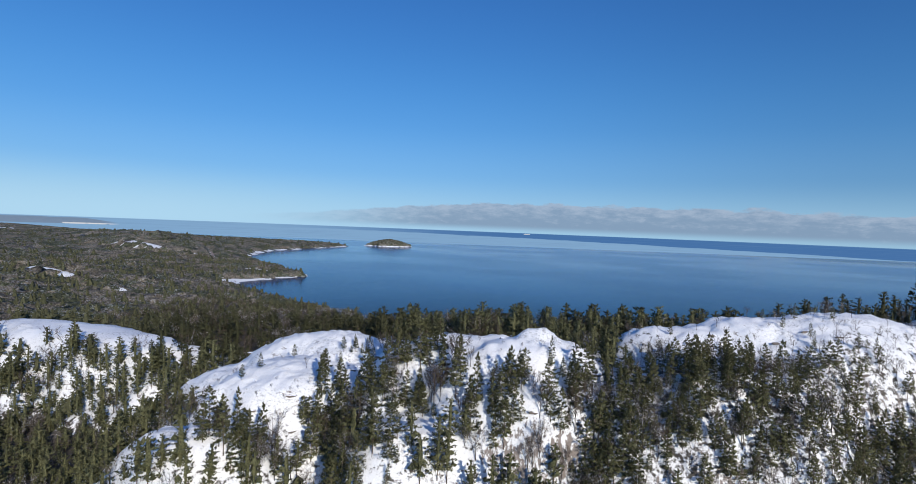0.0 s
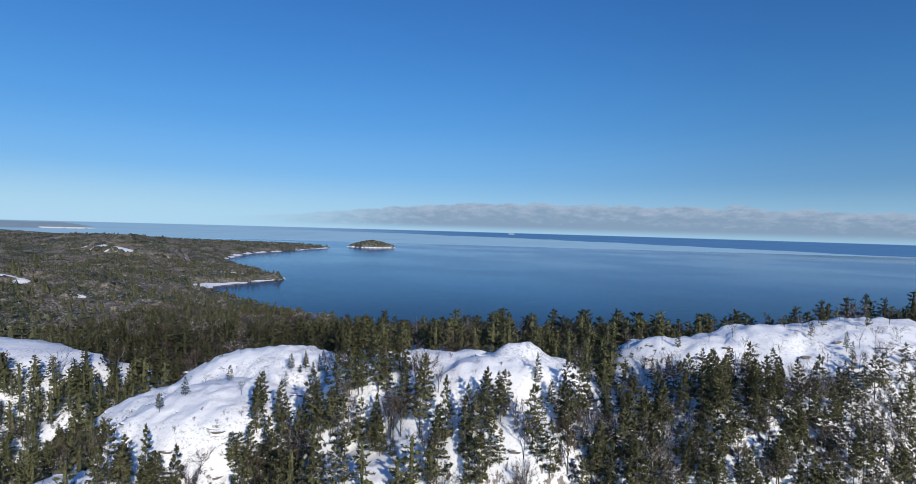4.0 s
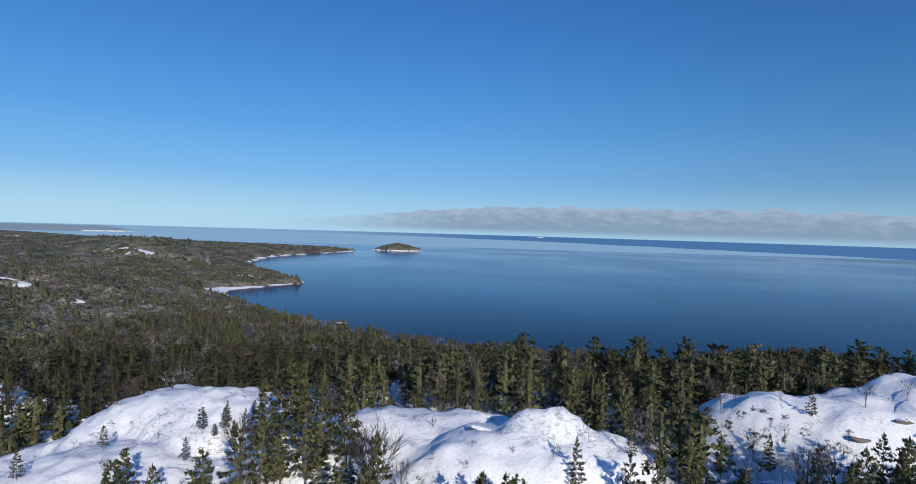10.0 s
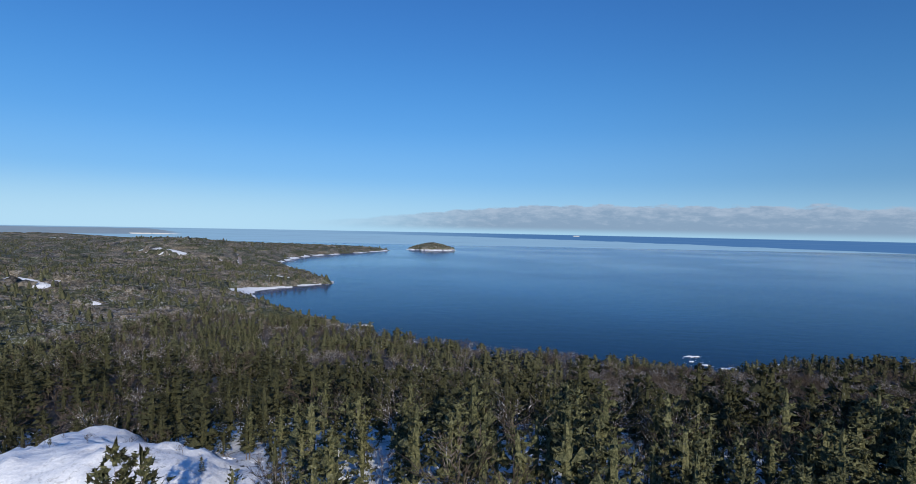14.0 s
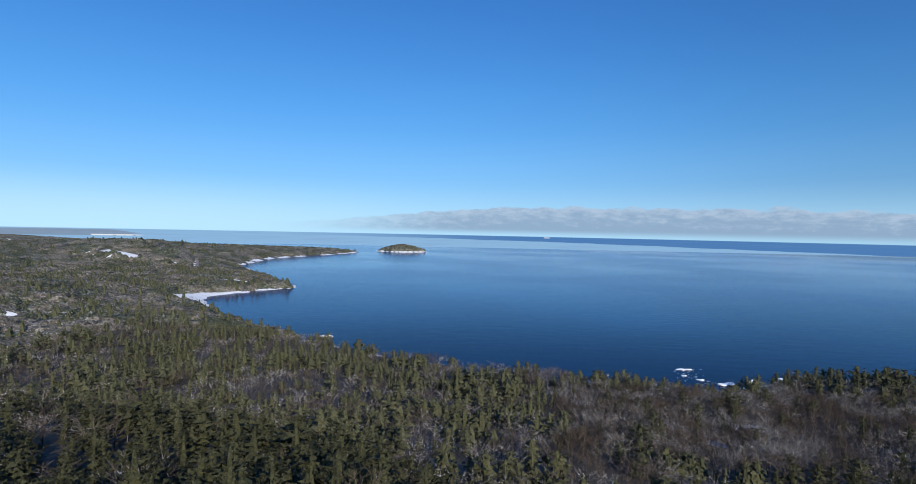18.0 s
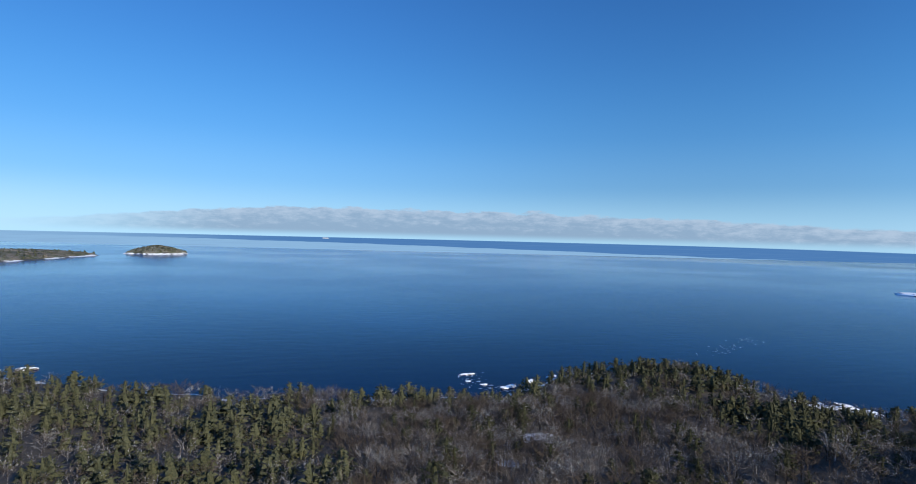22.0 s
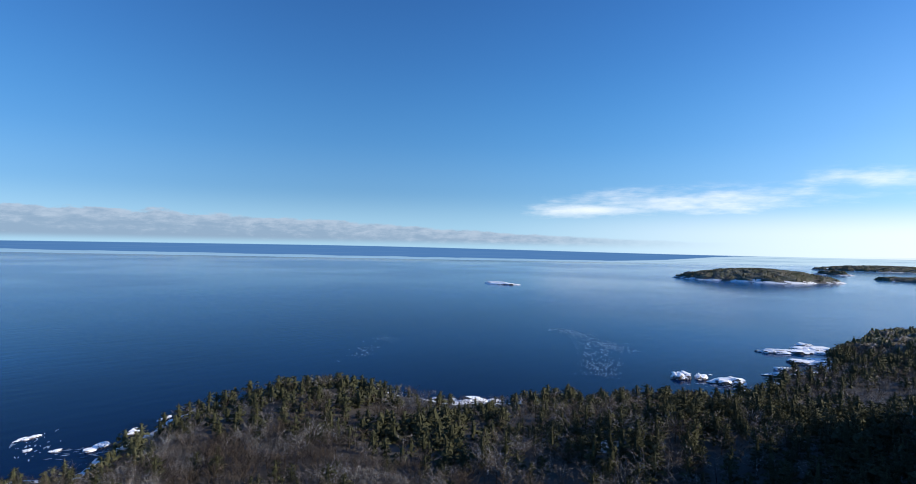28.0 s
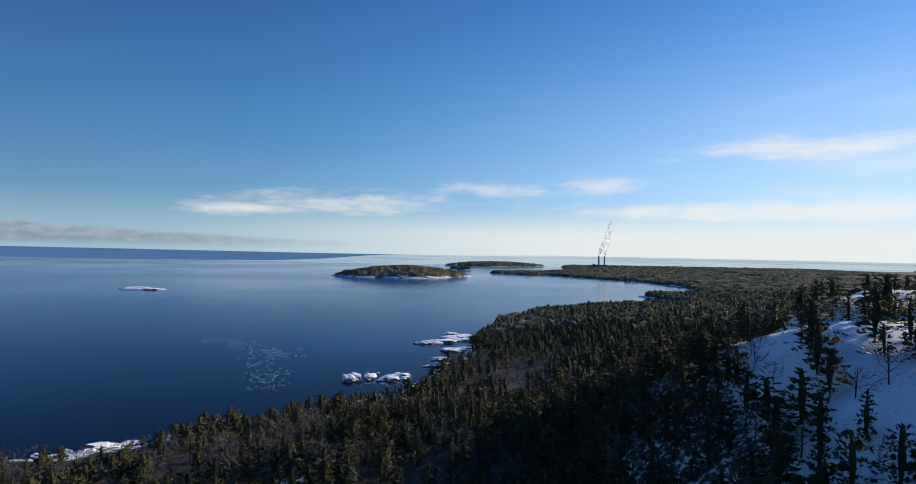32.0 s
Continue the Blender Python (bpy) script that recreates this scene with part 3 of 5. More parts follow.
def height(x, y):
    x, y = np.asarray(x, float), np.asarray(y, float)
    d = shore(x, y)
    up = np.maximum(d, 0)
    land = np.where(d > 0, 1.6 * (1 - np.exp(-up / 4)) + np.where(x > 1700, 9, 22) * (1 - np.exp(-up / 220)), np.maximum(d * 0.25, -6))
    hills = massif(x, y)
    for cx, cy, h, rx, ry in HILLS:
        hills = hills + h * np.exp(-((x - cx) / rx) ** 2 - ((y - cy) / ry) ** 2)
    for cx, cy, h, rx, ry in KNOLLS:
        hills = hills + h * np.exp(-(((x - cx) / rx) ** 2 + ((y - cy) / ry) ** 2) ** 1.6)
    land = land + hills * (1 - np.exp(-up / 60))
    land = land + np.clip(d / 60, 0, 1) * (1.6 * wobble(x, y, 60, 5) + 0.5 * wobble(x, y, 17, 6))
    dome, bare, _ = knob_fields(x, y)
    ledge = 0.9 * np.abs(wobble(x, y, 26, 8)) + 0.6 * np.abs(wobble(x, y, 11, 9)) + 0.4 * wobble(x, y, 5, 10)
    shelf = (0.5 * y + 0.12 * x + 3.0 * wobble(x, y, 20, 12)) / 5.5 % 1
    ledge = ledge + np.where(x < 215, 0.8 * np.minimum(shelf * 1.15, (1 - shelf) * 7.5), 0)
    dome = dome + np.clip(bare * 1.4, 0, 1) * (ledge - 1.2)
    k = 2.0
    both = np.maximum(land, dome) + k * 0.35 * np.exp(-np.abs(land - dome) / k)
    return np.where(d > 30, both, land)


def clearings(x, y):
    """Snowy openings among the far woods."""
    w = wobble(x, y, 90, 33) + 0.7 * wobble(x, y, 35, 34)
    spots = [(-1210, 1772, 80, 40), (-1295, 1799, 60, 30), (-637, 843, 34, 12), (-882, 948, 90, 45), (-790, 909, 50, 24), (-1061, 1795, 60, 26),
             (-1627, 2403, 70, 30), (-1475, 1871, 60, 20), (-1023, 1294, 46, 16), (-3153, 3231, 120, 60), (-690, 1465, 55, 18), (3433, -883, 150, 110), (2206, -388, 70, 30),
             (323, 508, 12, 9), (136, 642, 12, 7), (100, 600, 8, 5), (3900, -900, 200, 70)]
    out = np.zeros(np.shape(x), bool)
    for cx, cy, _, rx, ry in KNOLLS:
        out |= ((x - cx) / rx) ** 2 + ((y - cy) / ry) ** 2 < 0.78 + 0.7 * wobble(x, y, 34, 35) + 0.45 * wobble(x, y, 19, 39)
    for cx, cy, rx, ry in spots:
        out |= ((x - cx) / rx) ** 2 + ((y - cy) / ry) ** 2 < 0.75 + 0.6 * w
    hill = np.exp(-((x + 1270) / 190) ** 2 - ((y - 1880) / 170) ** 2) + 0.8 * np.exp(-((x + 900) / 160) ** 2 - ((y - 960) / 90) ** 2) + 0.7 * np.exp(-((x + 430) / 110) ** 2 - ((y - 470) / 50) ** 2)
    road = (np.abs(x + 1132 - (y - 1994) * -0.695) < 16) & (y > 1690) & (y < 2000)
    out |= road | ((((x + 700) / 45) ** 2 + ((y - 1470) / 30) ** 2 < 1) & (wobble(x, y, 20, 38) > 0.1))
    return out | (hill * (0.9 + 1.3 * wobble(x, y, 60, 36) + 1.1 * wobble(x, y, 27, 37)) > 1.3)


def open_snow(x, y):
    dome, bare, _ = knob_fields(x, y)
    d = shore(x, y)
    out = np.where(dome > height(x, y) - 2.5, bare, 0.0)
    out = np.maximum(out, clearings(x, y) * 1.0)
    return np.maximum(out, ((d > -3) & (d < beach(x, y))) * 1.0)


def bare_share(x, y):
    """How much of the wood is leafless: most on the low ground behind the ridge to the east."""
    e = 0.98 * np.exp(-(((x - 130) / 150) ** 4) - ((y - 630) / 115) ** 4)
    for cx, cy, r, share in ((300, 740, 90, 0.4), (360, 578, 80, 0.7), (690, 440, 130, 0.75), (330, 690, 60, 0.45), (262, 530, 60, 0.8), (50, 405, 120, 0.66)):
        e = np.maximum(e, share * np.exp(-(((x - cx) / r) ** 2 + ((y - cy) / (0.7 * r)) ** 2) ** 2))
    e = np.maximum(e, 0.45 * np.clip((-x - 250) / 150, 0, 1) * np.clip((y - 600) / 200, 0, 1))
    e = np.maximum(e, 0.62 * np.exp(-(((x + 210) / 150) ** 2 + ((y - 590) / 150) ** 2) ** 2))
    patch = wobble(x, y, 150, 21) + 0.6 * wobble(x, y, 60, 22)
    e = np.where(e > 0.3, e + np.where(x < -200, 0.4, 0.15) * patch, e)
    # far-east woods kept evenly grey-brown, standing in for distance haze
    patch = np.where(x > 1150, patch * 0.4, patch)
    return np.clip(np.maximum(e, np.clip(np.where(x < 150, 0.45, 0.36) + 0.45 * patch, 0.08, 0.75) * np.clip((y - 300) / 150, 0.45, 1)), 0.03, 0.93)


def hardwoods(x, y):
    """The low ground where bare trees prevail."""
    return (bare_share(x, y) > 0.6) & (x > -40) & (x < 330) & (y > 490) & (y < 770)


def steps(*runs):
    """Grid lines: (from, to, spacing) runs end to end."""
    out = []
    for a, b, d in runs:
        out += list(np.arange(a, b - d * 0.5, d))
    return np.array(out + [runs[-1][1]])


def mesh_from(name, verts, faces, smooth=True):
    """A mesh from arrays of corners and of equal-sided faces."""
    verts, faces = np.asarray(verts, np.float32), np.asarray(faces, np.int32)
    me = bpy.data.meshes.new(name)
    n, k = faces.shape
    me.vertices.add(len(verts))
    me.vertices.foreach_set("co", verts.ravel())
    me.loops.add(n * k)
    me.loops.foreach_set("vertex_index", faces.ravel())
    me.polygons.add(n)
    me.polygons.foreach_set("loop_start", np.arange(0, n * k, k, dtype=np.int32))
    me.polygons.foreach_set("use_smooth", np.full(n, smooth))
    me.update(calc_edges=True)
    return me


def grid_faces(nx, ny):
    i, j = np.meshgrid(np.arange(nx - 1), np.arange(ny - 1), indexing="ij")
    a = (i * ny + j).ravel()
    return np.stack([a, a + ny, a + ny + 1, a + 1], 1)


def thing(name, me, mat, parent=None, label="", category="", group="", kind=""):
    ob = new(name, me)
    for m in (mat if isinstance(mat, (list, tuple)) else [mat]):
        me.materials.append(m)
    if parent:
        ob.parent = parent
    return tagged(ob, label, category, group, kind)


# stands of trees on the ridge's face: place, half-widths, share of pines
GROVES = [(-66, 245, 8, 3, 0.9), (-61, 203, 16, 14, 0.8), (-38, 209, 14, 13, 0.75), (-22, 204, 9, 8, 0.4), (-1, 192, 14, 6, 0.85), (1, 201, 3, 2, 0.9), (14, 201, 3, 2, 0.9),
          (-50, 179, 20, 6, 0.85), (26, 193, 7, 13, 0.8), (62, 199, 26, 13, 0.85), (92, 203, 26, 11, 0.75), (114, 195, 32, 8, 0.85),
          (140, 204, 16, 5, 0.8), (-92, 184, 14, 7, 0.8), (166, 205, 24, 9, 0.8), (128, 184, 28, 7, 0.85), (84, 184, 18, 7, 0.85), (48, 190, 14, 9, 0.85), (104, 207, 24, 7, 0.6), (126, 211, 20, 7, 0.6),
          (40, 186, 24, 8, 0.8), (8, 187, 16, 5, 0.8), (66, 184, 18, 6, 0.8), (108, 184, 22, 7, 0.8), (31, 199, 7, 5, 0.7)]


def in_grove(x, y):
    """Share of pines where a stand grows, nothing elsewhere."""
    out = np.zeros(np.shape(x))
    w = wobble(x, y, 14, 52)
    for cx, cy, rx, ry, share in GROVES:
        out = np.maximum(out, (((x - cx) / rx) ** 2 + ((y - cy) / ry) ** 2 < 1 + 0.35 * w) * share)
    return out


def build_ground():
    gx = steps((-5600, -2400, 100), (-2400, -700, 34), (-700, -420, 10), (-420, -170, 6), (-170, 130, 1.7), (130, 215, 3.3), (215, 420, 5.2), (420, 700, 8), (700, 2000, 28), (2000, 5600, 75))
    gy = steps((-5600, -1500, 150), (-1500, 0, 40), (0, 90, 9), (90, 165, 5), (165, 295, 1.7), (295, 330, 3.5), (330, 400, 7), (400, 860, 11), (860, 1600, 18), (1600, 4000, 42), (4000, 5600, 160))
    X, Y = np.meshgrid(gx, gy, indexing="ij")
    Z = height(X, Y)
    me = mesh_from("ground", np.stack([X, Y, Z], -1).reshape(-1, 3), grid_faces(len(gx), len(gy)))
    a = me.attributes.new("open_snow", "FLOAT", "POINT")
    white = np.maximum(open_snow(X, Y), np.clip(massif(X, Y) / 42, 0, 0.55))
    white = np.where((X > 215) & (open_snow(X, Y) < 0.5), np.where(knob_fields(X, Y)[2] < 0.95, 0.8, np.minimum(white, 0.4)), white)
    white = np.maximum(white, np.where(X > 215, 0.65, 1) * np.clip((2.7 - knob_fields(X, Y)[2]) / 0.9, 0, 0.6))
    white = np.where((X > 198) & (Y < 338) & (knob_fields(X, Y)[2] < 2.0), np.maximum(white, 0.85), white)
    # less snow under the eastern groves: dark ground in place of tree shade
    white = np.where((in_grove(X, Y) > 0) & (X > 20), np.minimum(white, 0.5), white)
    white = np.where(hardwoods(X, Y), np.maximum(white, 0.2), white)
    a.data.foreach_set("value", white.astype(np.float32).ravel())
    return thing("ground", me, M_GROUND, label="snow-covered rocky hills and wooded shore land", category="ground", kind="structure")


ground = build_ground()


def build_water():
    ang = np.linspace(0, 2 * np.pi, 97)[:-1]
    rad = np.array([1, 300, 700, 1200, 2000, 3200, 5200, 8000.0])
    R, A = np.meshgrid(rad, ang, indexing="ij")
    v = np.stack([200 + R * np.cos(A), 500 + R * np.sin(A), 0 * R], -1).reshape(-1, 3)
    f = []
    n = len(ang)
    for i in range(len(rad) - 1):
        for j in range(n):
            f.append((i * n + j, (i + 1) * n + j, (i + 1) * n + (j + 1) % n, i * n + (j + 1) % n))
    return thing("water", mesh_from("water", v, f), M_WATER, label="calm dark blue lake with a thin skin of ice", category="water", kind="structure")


build_water()


# ---- trees ----
def spike(rng, base, tip, width):
    """One narrow three-sided taper from base to tip: three triangles."""
    base, tip = np.array(base, float), np.array(tip, float)
    ax = tip - base
    side = np.cross(ax, (0.3, 0.2, 1.0))
    side /= np.linalg.norm(side) + 1e-9
    up = np.cross(side, ax)
    up /= np.linalg.norm(up) + 1e-9
    c = [base + width * (math.cos(a) * side + math.sin(a) * up) for a in (0.5, 2.6, 4.7)]
    return [(c[0], c[1], tip), (c[1], c[2], tip), (c[2], c[0], tip)]


def conifer_shape(seed, arms, sprays, slim, bare_to, size, core=(0, 0), taper=0.7, full=0.45, wide_base=0.16, pads=0, rise=0.42):
    """Triangles of a conifer 1 m high: the needles and the wood. Whorls of arms carry slender upswept sprays and broad
    ragged pads of needles round a dense inner body, core rings by sides."""
    rng = np.random.RandomState(seed)
    needles, wood = [], []
    lean = rng.uniform(-0.025, 0.025, 2)
    wood += spike(rng, (0, 0, -0.03), (lean[0], lean[1], 0.97), 0.012)
    if bare_to > 0.1 and sprays >= 8:
        for n in range(7):
            h, a = rng.uniform(0.08, bare_to + 0.1), rng.uniform(0, 6.28)
            wood += spike(rng, (0, 0, h), (0.07 * math.cos(a), 0.07 * math.sin(a), h + rng.uniform(-0.01, 0.03)), 0.0022)[:2]
    heavy, skew = rng.uniform(0, 6.28), rng.uniform(0.05, 0.28)
    waves, phase, lobes = rng.uniform(14, 26), rng.uniform(0, 6.28), rng.uniform(0, 6.28, 2)
    up = np.array([0, 0, 1.0])

    def reach(k, ang):
        r = slim * (1 - k) ** taper * min(1, (k + 0.03) / wide_base) ** 0.6
        return r * (1 + skew * math.cos(ang - heavy)) * (1 + 0.14 * math.sin(3 * ang + lobes[0] + 9 * k) + 0.12 * math.sin(waves * k + phase)) + 0.010

    rings, sides = core
    body = []
    for i in range(rings):
        k = i / max(rings - 1, 1) * 0.94
        h = bare_to + (0.98 - bare_to) * k
        body.append([np.array([lean[0] * h + d * math.cos(a), lean[1] * h + d * math.sin(a), h + rng.uniform(-0.02, 0.02)]) for a, d in
                     ((a, full * rng.uniform(0.7, 1.2) * reach(k, a)) for a in (6.2832 * (n + 0.5 * (i % 2)) / sides for n in range(sides)))])
    for low, high in zip(body, body[1:]):
        for n in range(sides):
            m = (n + 1) % sides
            needles += [(low[n], low[m], high[n]), (low[m], high[m], high[n])]
    if body:
        foot, top = np.array([0, 0, bare_to]), np.array([lean[0], lean[1], 0.985])
        needles += [(body[0][(n + 1) % sides], body[0][n], foot) for n in range(sides)] + [(body[-1][n], body[-1][(n + 1) % sides], top) for n in range(sides)]
    for n in range(pads):
        k = ((n + rng.rand()) / pads) ** 1.05 * 0.97
        h = bare_to + (0.97 - bare_to) * k
        ang = n * 2.4 + rng.uniform(-0.6, 0.6)
        ln = reach(k, ang)
        c = np.array([lean[0] * h, lean[1] * h, h]) + ln * rng.uniform(0.35, 0.8) * np.array([math.cos(ang), math.sin(ang), 0.1])
        wide = 0.31 * ln + 0.018
        rim = [c + np.array([wide * q * math.cos(b), wide * q * math.sin(b), -rng.uniform(0.2, 0.9) * wide * q]) for b, q in
               ((6.2832 * (i + rng.uniform(-0.3, 0.3)) / 5, rng.uniform(0.6, 1.35)) for i in range(5))]
        apex = c + up * wide * rng.uniform(0.35, 0.75)
        needles += [(rim[i], rim[(i + 1) % 5], apex) for i in range(5)]
    for n in range(arms):
        k = ((n + rng.rand()) / arms) ** 1.12
        h = bare_to + (0.965 - bare_to) * k
        ang = n * 2.4 + rng.uniform(-0.5, 0.5)
        ln = reach(k, ang) * rng.uniform(0.78, 1.12)
        out = np.array([math.cos(ang), math.sin(ang), 0.0])
        side = np.array([-out[1], out[0], 0.0])
        root = np.array([lean[0] * h, lean[1] * h, h])
        end = root + out * ln + up * (rng.uniform(-0.12, 0.12) - 0.25 * (1 - k) + 0.6 * k ** 2) * ln
        if sprays >= 12 and n % 2 == 0:
            wood += spike(rng, root, root + (end - root) * 0.8, 0.003)[:2]
        fine = 0.55 + 0.45 * min(1.0, ln / (0.7 * slim))
        for _ in range(sprays):
            t = 0.22 + 0.78 * rng.rand() ** 0.6
            p = root + (end - root) * t + side * rng.normal(0, 0.22) * ln * (0.4 + 0.6 * t) + up * rng.normal(0, 0.012)
            d = out * rng.uniform(0.15, 1.0) + side * rng.uniform(-0.75, 0.75) + up * rng.uniform(-0.15, 0.95)
            d = d / np.linalg.norm(d)
            L = size * fine * rng.uniform(0.65, 1.35)
            across = np.cross(d, out * 0.7 + up * 0.5 + rng.normal(0, 0.35, 3))
            across *= L * rng.uniform(0.20, 0.36) / (np.linalg.norm(across) + 1e-9)
            p = p - d * L * 0.4
            needles.append((p - across, p + across, p + d * L))
    for a in range(4 if sprays > 3 else 2):
        ang = rng.uniform(0, 6.28)
        low = np.array([lean[0], lean[1], 0.87 + 0.03 * a])
        o = np.array([math.cos(ang), math.sin(ang), 0]) * size * 0.3
        needles.append((low + o, low - o, low + o * rng.uniform(-1, 1) + up * ((0.07 if pads else 0.13) - 0.02 * a)))
    return rounded(needles, lean, rise, 0.62), rounded(wood, lean, 0.2, 0.6)


def rounded(tris, lean, rise, share):
    """Triangles with a fourth row: the way the foliage there faces, between the leaf's own and the crown's."""
    tris = np.array([[np.asarray(p, float) for p in t] for t in tris])
    mid = tris.mean(1)
    own = np.cross(tris[:, 1] - tris[:, 0], tris[:, 2] - tris[:, 0])
    own /= np.linalg.norm(own, axis=1, keepdims=True) + 1e-9
    if lean is None:
        out = mid - np.array([0, 0, 0.6])
    else:
        out = mid * np.array([1, 1, 0]) - mid[:, 2:] * np.array([lean[0], lean[1], 0])
        out = out / (np.linalg.norm(out, axis=1, keepdims=True) + 0.02)
        out[:, 2] = rise
    out /= np.linalg.norm(out, axis=1, keepdims=True) + 1e-9
    away = (own * out).sum(1) < 0
    tris[away] = tris[away][:, ::-1]
    own[away] *= -1
    face = share * out + (1 - share) * own
    face /= np.linalg.norm(face, axis=1, keepdims=True)
    return np.concatenate([tris, face[:, None]], 1)


def bare_shape(seed, limbs, twigs, spread, girth):
    """Triangles of a leafless broadleaf tree 1 m high: limbs fanning up from the trunk into a rounded crown of twigs."""
    rng = np.random.RandomState(seed)
    wood = spike(rng, (0, 0, -0.03), (rng.uniform(-0.04, 0.04), rng.uniform(-0.04, 0.04), 0.9), 0.013)
    for n in range(limbs):
        h = 0.2 + 0.45 * (n + rng.rand()) / limbs
        ang, out_to = n * 2.4 + rng.uniform(-0.5, 0.5), spread * math.sqrt(rng.uniform(0.1, 1.0))
        out = np.array([math.cos(ang), math.sin(ang), 0])
        root = np.array([0, 0, h])
        end = out * out_to + np.array([0, 0, max(h + 0.15, 0.68 + 0.27 * (1 - (out_to / spread) ** 2) + rng.uniform(-0.10, 0.03))])
        bend = root + (end - root) * 0.5 + out * 0.05 - np.array([0, 0, 0.03])
        wood += spike(rng, root, bend, 0.0075)[:2]
        wood += spike(rng, root + (bend - root) * 0.8, end, 0.0045)[:2]
        for t in range(twigs):
            p = bend + (end - bend) * rng.uniform(0.0, 1.0) if rng.rand() < 0.8 else root + (bend - root) * rng.uniform(0.5, 1)
            d = np.array([rng.normal(0, 0.42), rng.normal(0, 0.42), rng.uniform(0.35, 1.2)]) + out * 0.4
            q = p + d / np.linalg.norm(d) * rng.uniform(0.08, 0.20)
            q[2] = min(q[2], 1.03)
            turn = np.cross(q - p, (rng.normal(), rng.normal(), 0.3))
            turn *= girth * rng.uniform(0.7, 1.3) / (np.linalg.norm(turn) + 1e-9)
            wood.append((p - turn, p + turn, q))
    return rounded(wood, None, 0, 0.6)


def tri_mesh(name, tris):
    """Loose triangles, with the way that each faces in a fourth row where there is one."""
    tris = np.asarray(tris, np.float32)
    n = len(tris)
    me = mesh_from(name, tris[:, :3].reshape(-1, 3), np.arange(n * 3).reshape(n, 3), smooth=tris.shape[1] == 4)
    if tris.shape[1] == 4:
        a = me.attributes.new("custom_normal", "FLOAT_VECTOR", "POINT")
        a.data.foreach_set("vector", np.repeat(tris[:, 3], 3, axis=0).ravel())
    return me


def planted(tris, xyz, tall, wide, turn):
    """Copies of a tree's triangles at many places, as one array."""
    c, s = np.cos(turn)[:, None, None], np.sin(turn)[:, None, None]
    t = tris[None]
    out = np.stack([t[..., 0] * c - t[..., 1] * s, t[..., 0] * s + t[..., 1] * c, t[..., 2] + 0 * c], -1)
    out[:, :, :3] *= np.stack([wide, wide, tall], 1)[:, None, None]
    out[:, :, :3] += xyz[:, None, None]
    return out.reshape(-1, 4, 3)


def scatter(x0, x1, y0, y1, gap, seed):
    """Jittered places, about gap metres apart."""
    rng = np.random.RandomState(seed)
    gx, gy = np.meshgrid(np.arange(x0, x1, gap), np.arange(y0, y1, gap), indexing="ij")
    return (np.stack([gx, gy], -1) + rng.uniform(-0.55, 0.55, gx.shape + (2,)) * gap).reshape(-1, 2), rng


NEAR_PINES = [conifer_shape(100 + n, 40, 25, 0.19 + 0.03 * (n % 3), 0.06 + 0.07 * (n % 4), 0.046, (0, 0), 0.80 - 0.11 * (n % 4)) for n in range(8)]
SLIM_PINES = [conifer_shape(120 + n, 34, 14, 0.18 + 0.03 * (n % 3), 0.12 + 0.08 * (n % 3), 0.058, (0, 0), 0.72 - 0.1 * (n % 3)) for n in range(6)]
NEAR_BARE = [bare_shape(140 + n, 15, 22, 0.25, 0.0022) for n in range(4)]
CLOSE_PINES = [conifer_shape(160 + n, 30, 12, 0.22 + 0.03 * (n % 3), 0.05 + 0.07 * (n % 4), 0.062, (3, 5), 0.55 - 0.10 * (n % 3), 0.24, 0.34, 5, 0.8) for n in range(8)]
CLOSE_BARE = [bare_shape(180 + n, 11, 13, 0.32, 0.0032) for n in range(6)]
MID_PINES = [conifer_shape(200 + n, 16, 5, 0.30 + 0.04 * (n % 3), 0.02, 0.095, (3, 5), 0.46 - 0.07 * (n % 3), 0.32, 0.36, 12, 0.55) for n in range(7)]
MID_BARE = [bare_shape(240 + n, 9, 9, 0.38, 0.0060) for n in range(5)]
FAR_PINES = [conifer_shape(300 + n, 5, 1, 0.32, 0.03, 0.20, (3, 5), 0.5, 0.7) for n in range(5)]
FAR_BARE = [bare_shape(340 + n, 3, 4, 0.36, 0.018)[3:] for n in range(3)]


def stand_of(name, label, pos, high, wide, which, turn, leafless, pines, bares, needles):
    """Many trees joined into one wood: its needles, its trunks and its leafless trees."""
    green, brown, trunks = [], [], []
    for k, (needle, wood) in enumerate(pines):
        s = ~leafless & (which % len(pines) == k)
        green.append(planted(needle, pos[s], high[s], wide[s], turn[s]))
        trunks.append(planted(wood, pos[s], high[s], wide[s], turn[s]))
    for k, wood in enumerate(bares):
        s = leafless & (which % len(bares) == k)
        brown.append(planted(wood, pos[s], high[s] * 0.92, wide[s] * 1.05, turn[s]))
    ob = thing(name, tri_mesh(name, np.concatenate(green)), needles, label=label, category="forest", kind="stuff")
    tagged(thing("trunk", tri_mesh("trunk", np.concatenate(trunks)), M_BARK, ob), kind="stuff")
    tagged(thing("bare_tree", tri_mesh("bare_tree", np.concatenate(brown)), M_TWIG, ob, "leafless grey-brown broadleaf trees"), kind="stuff")
    return ob


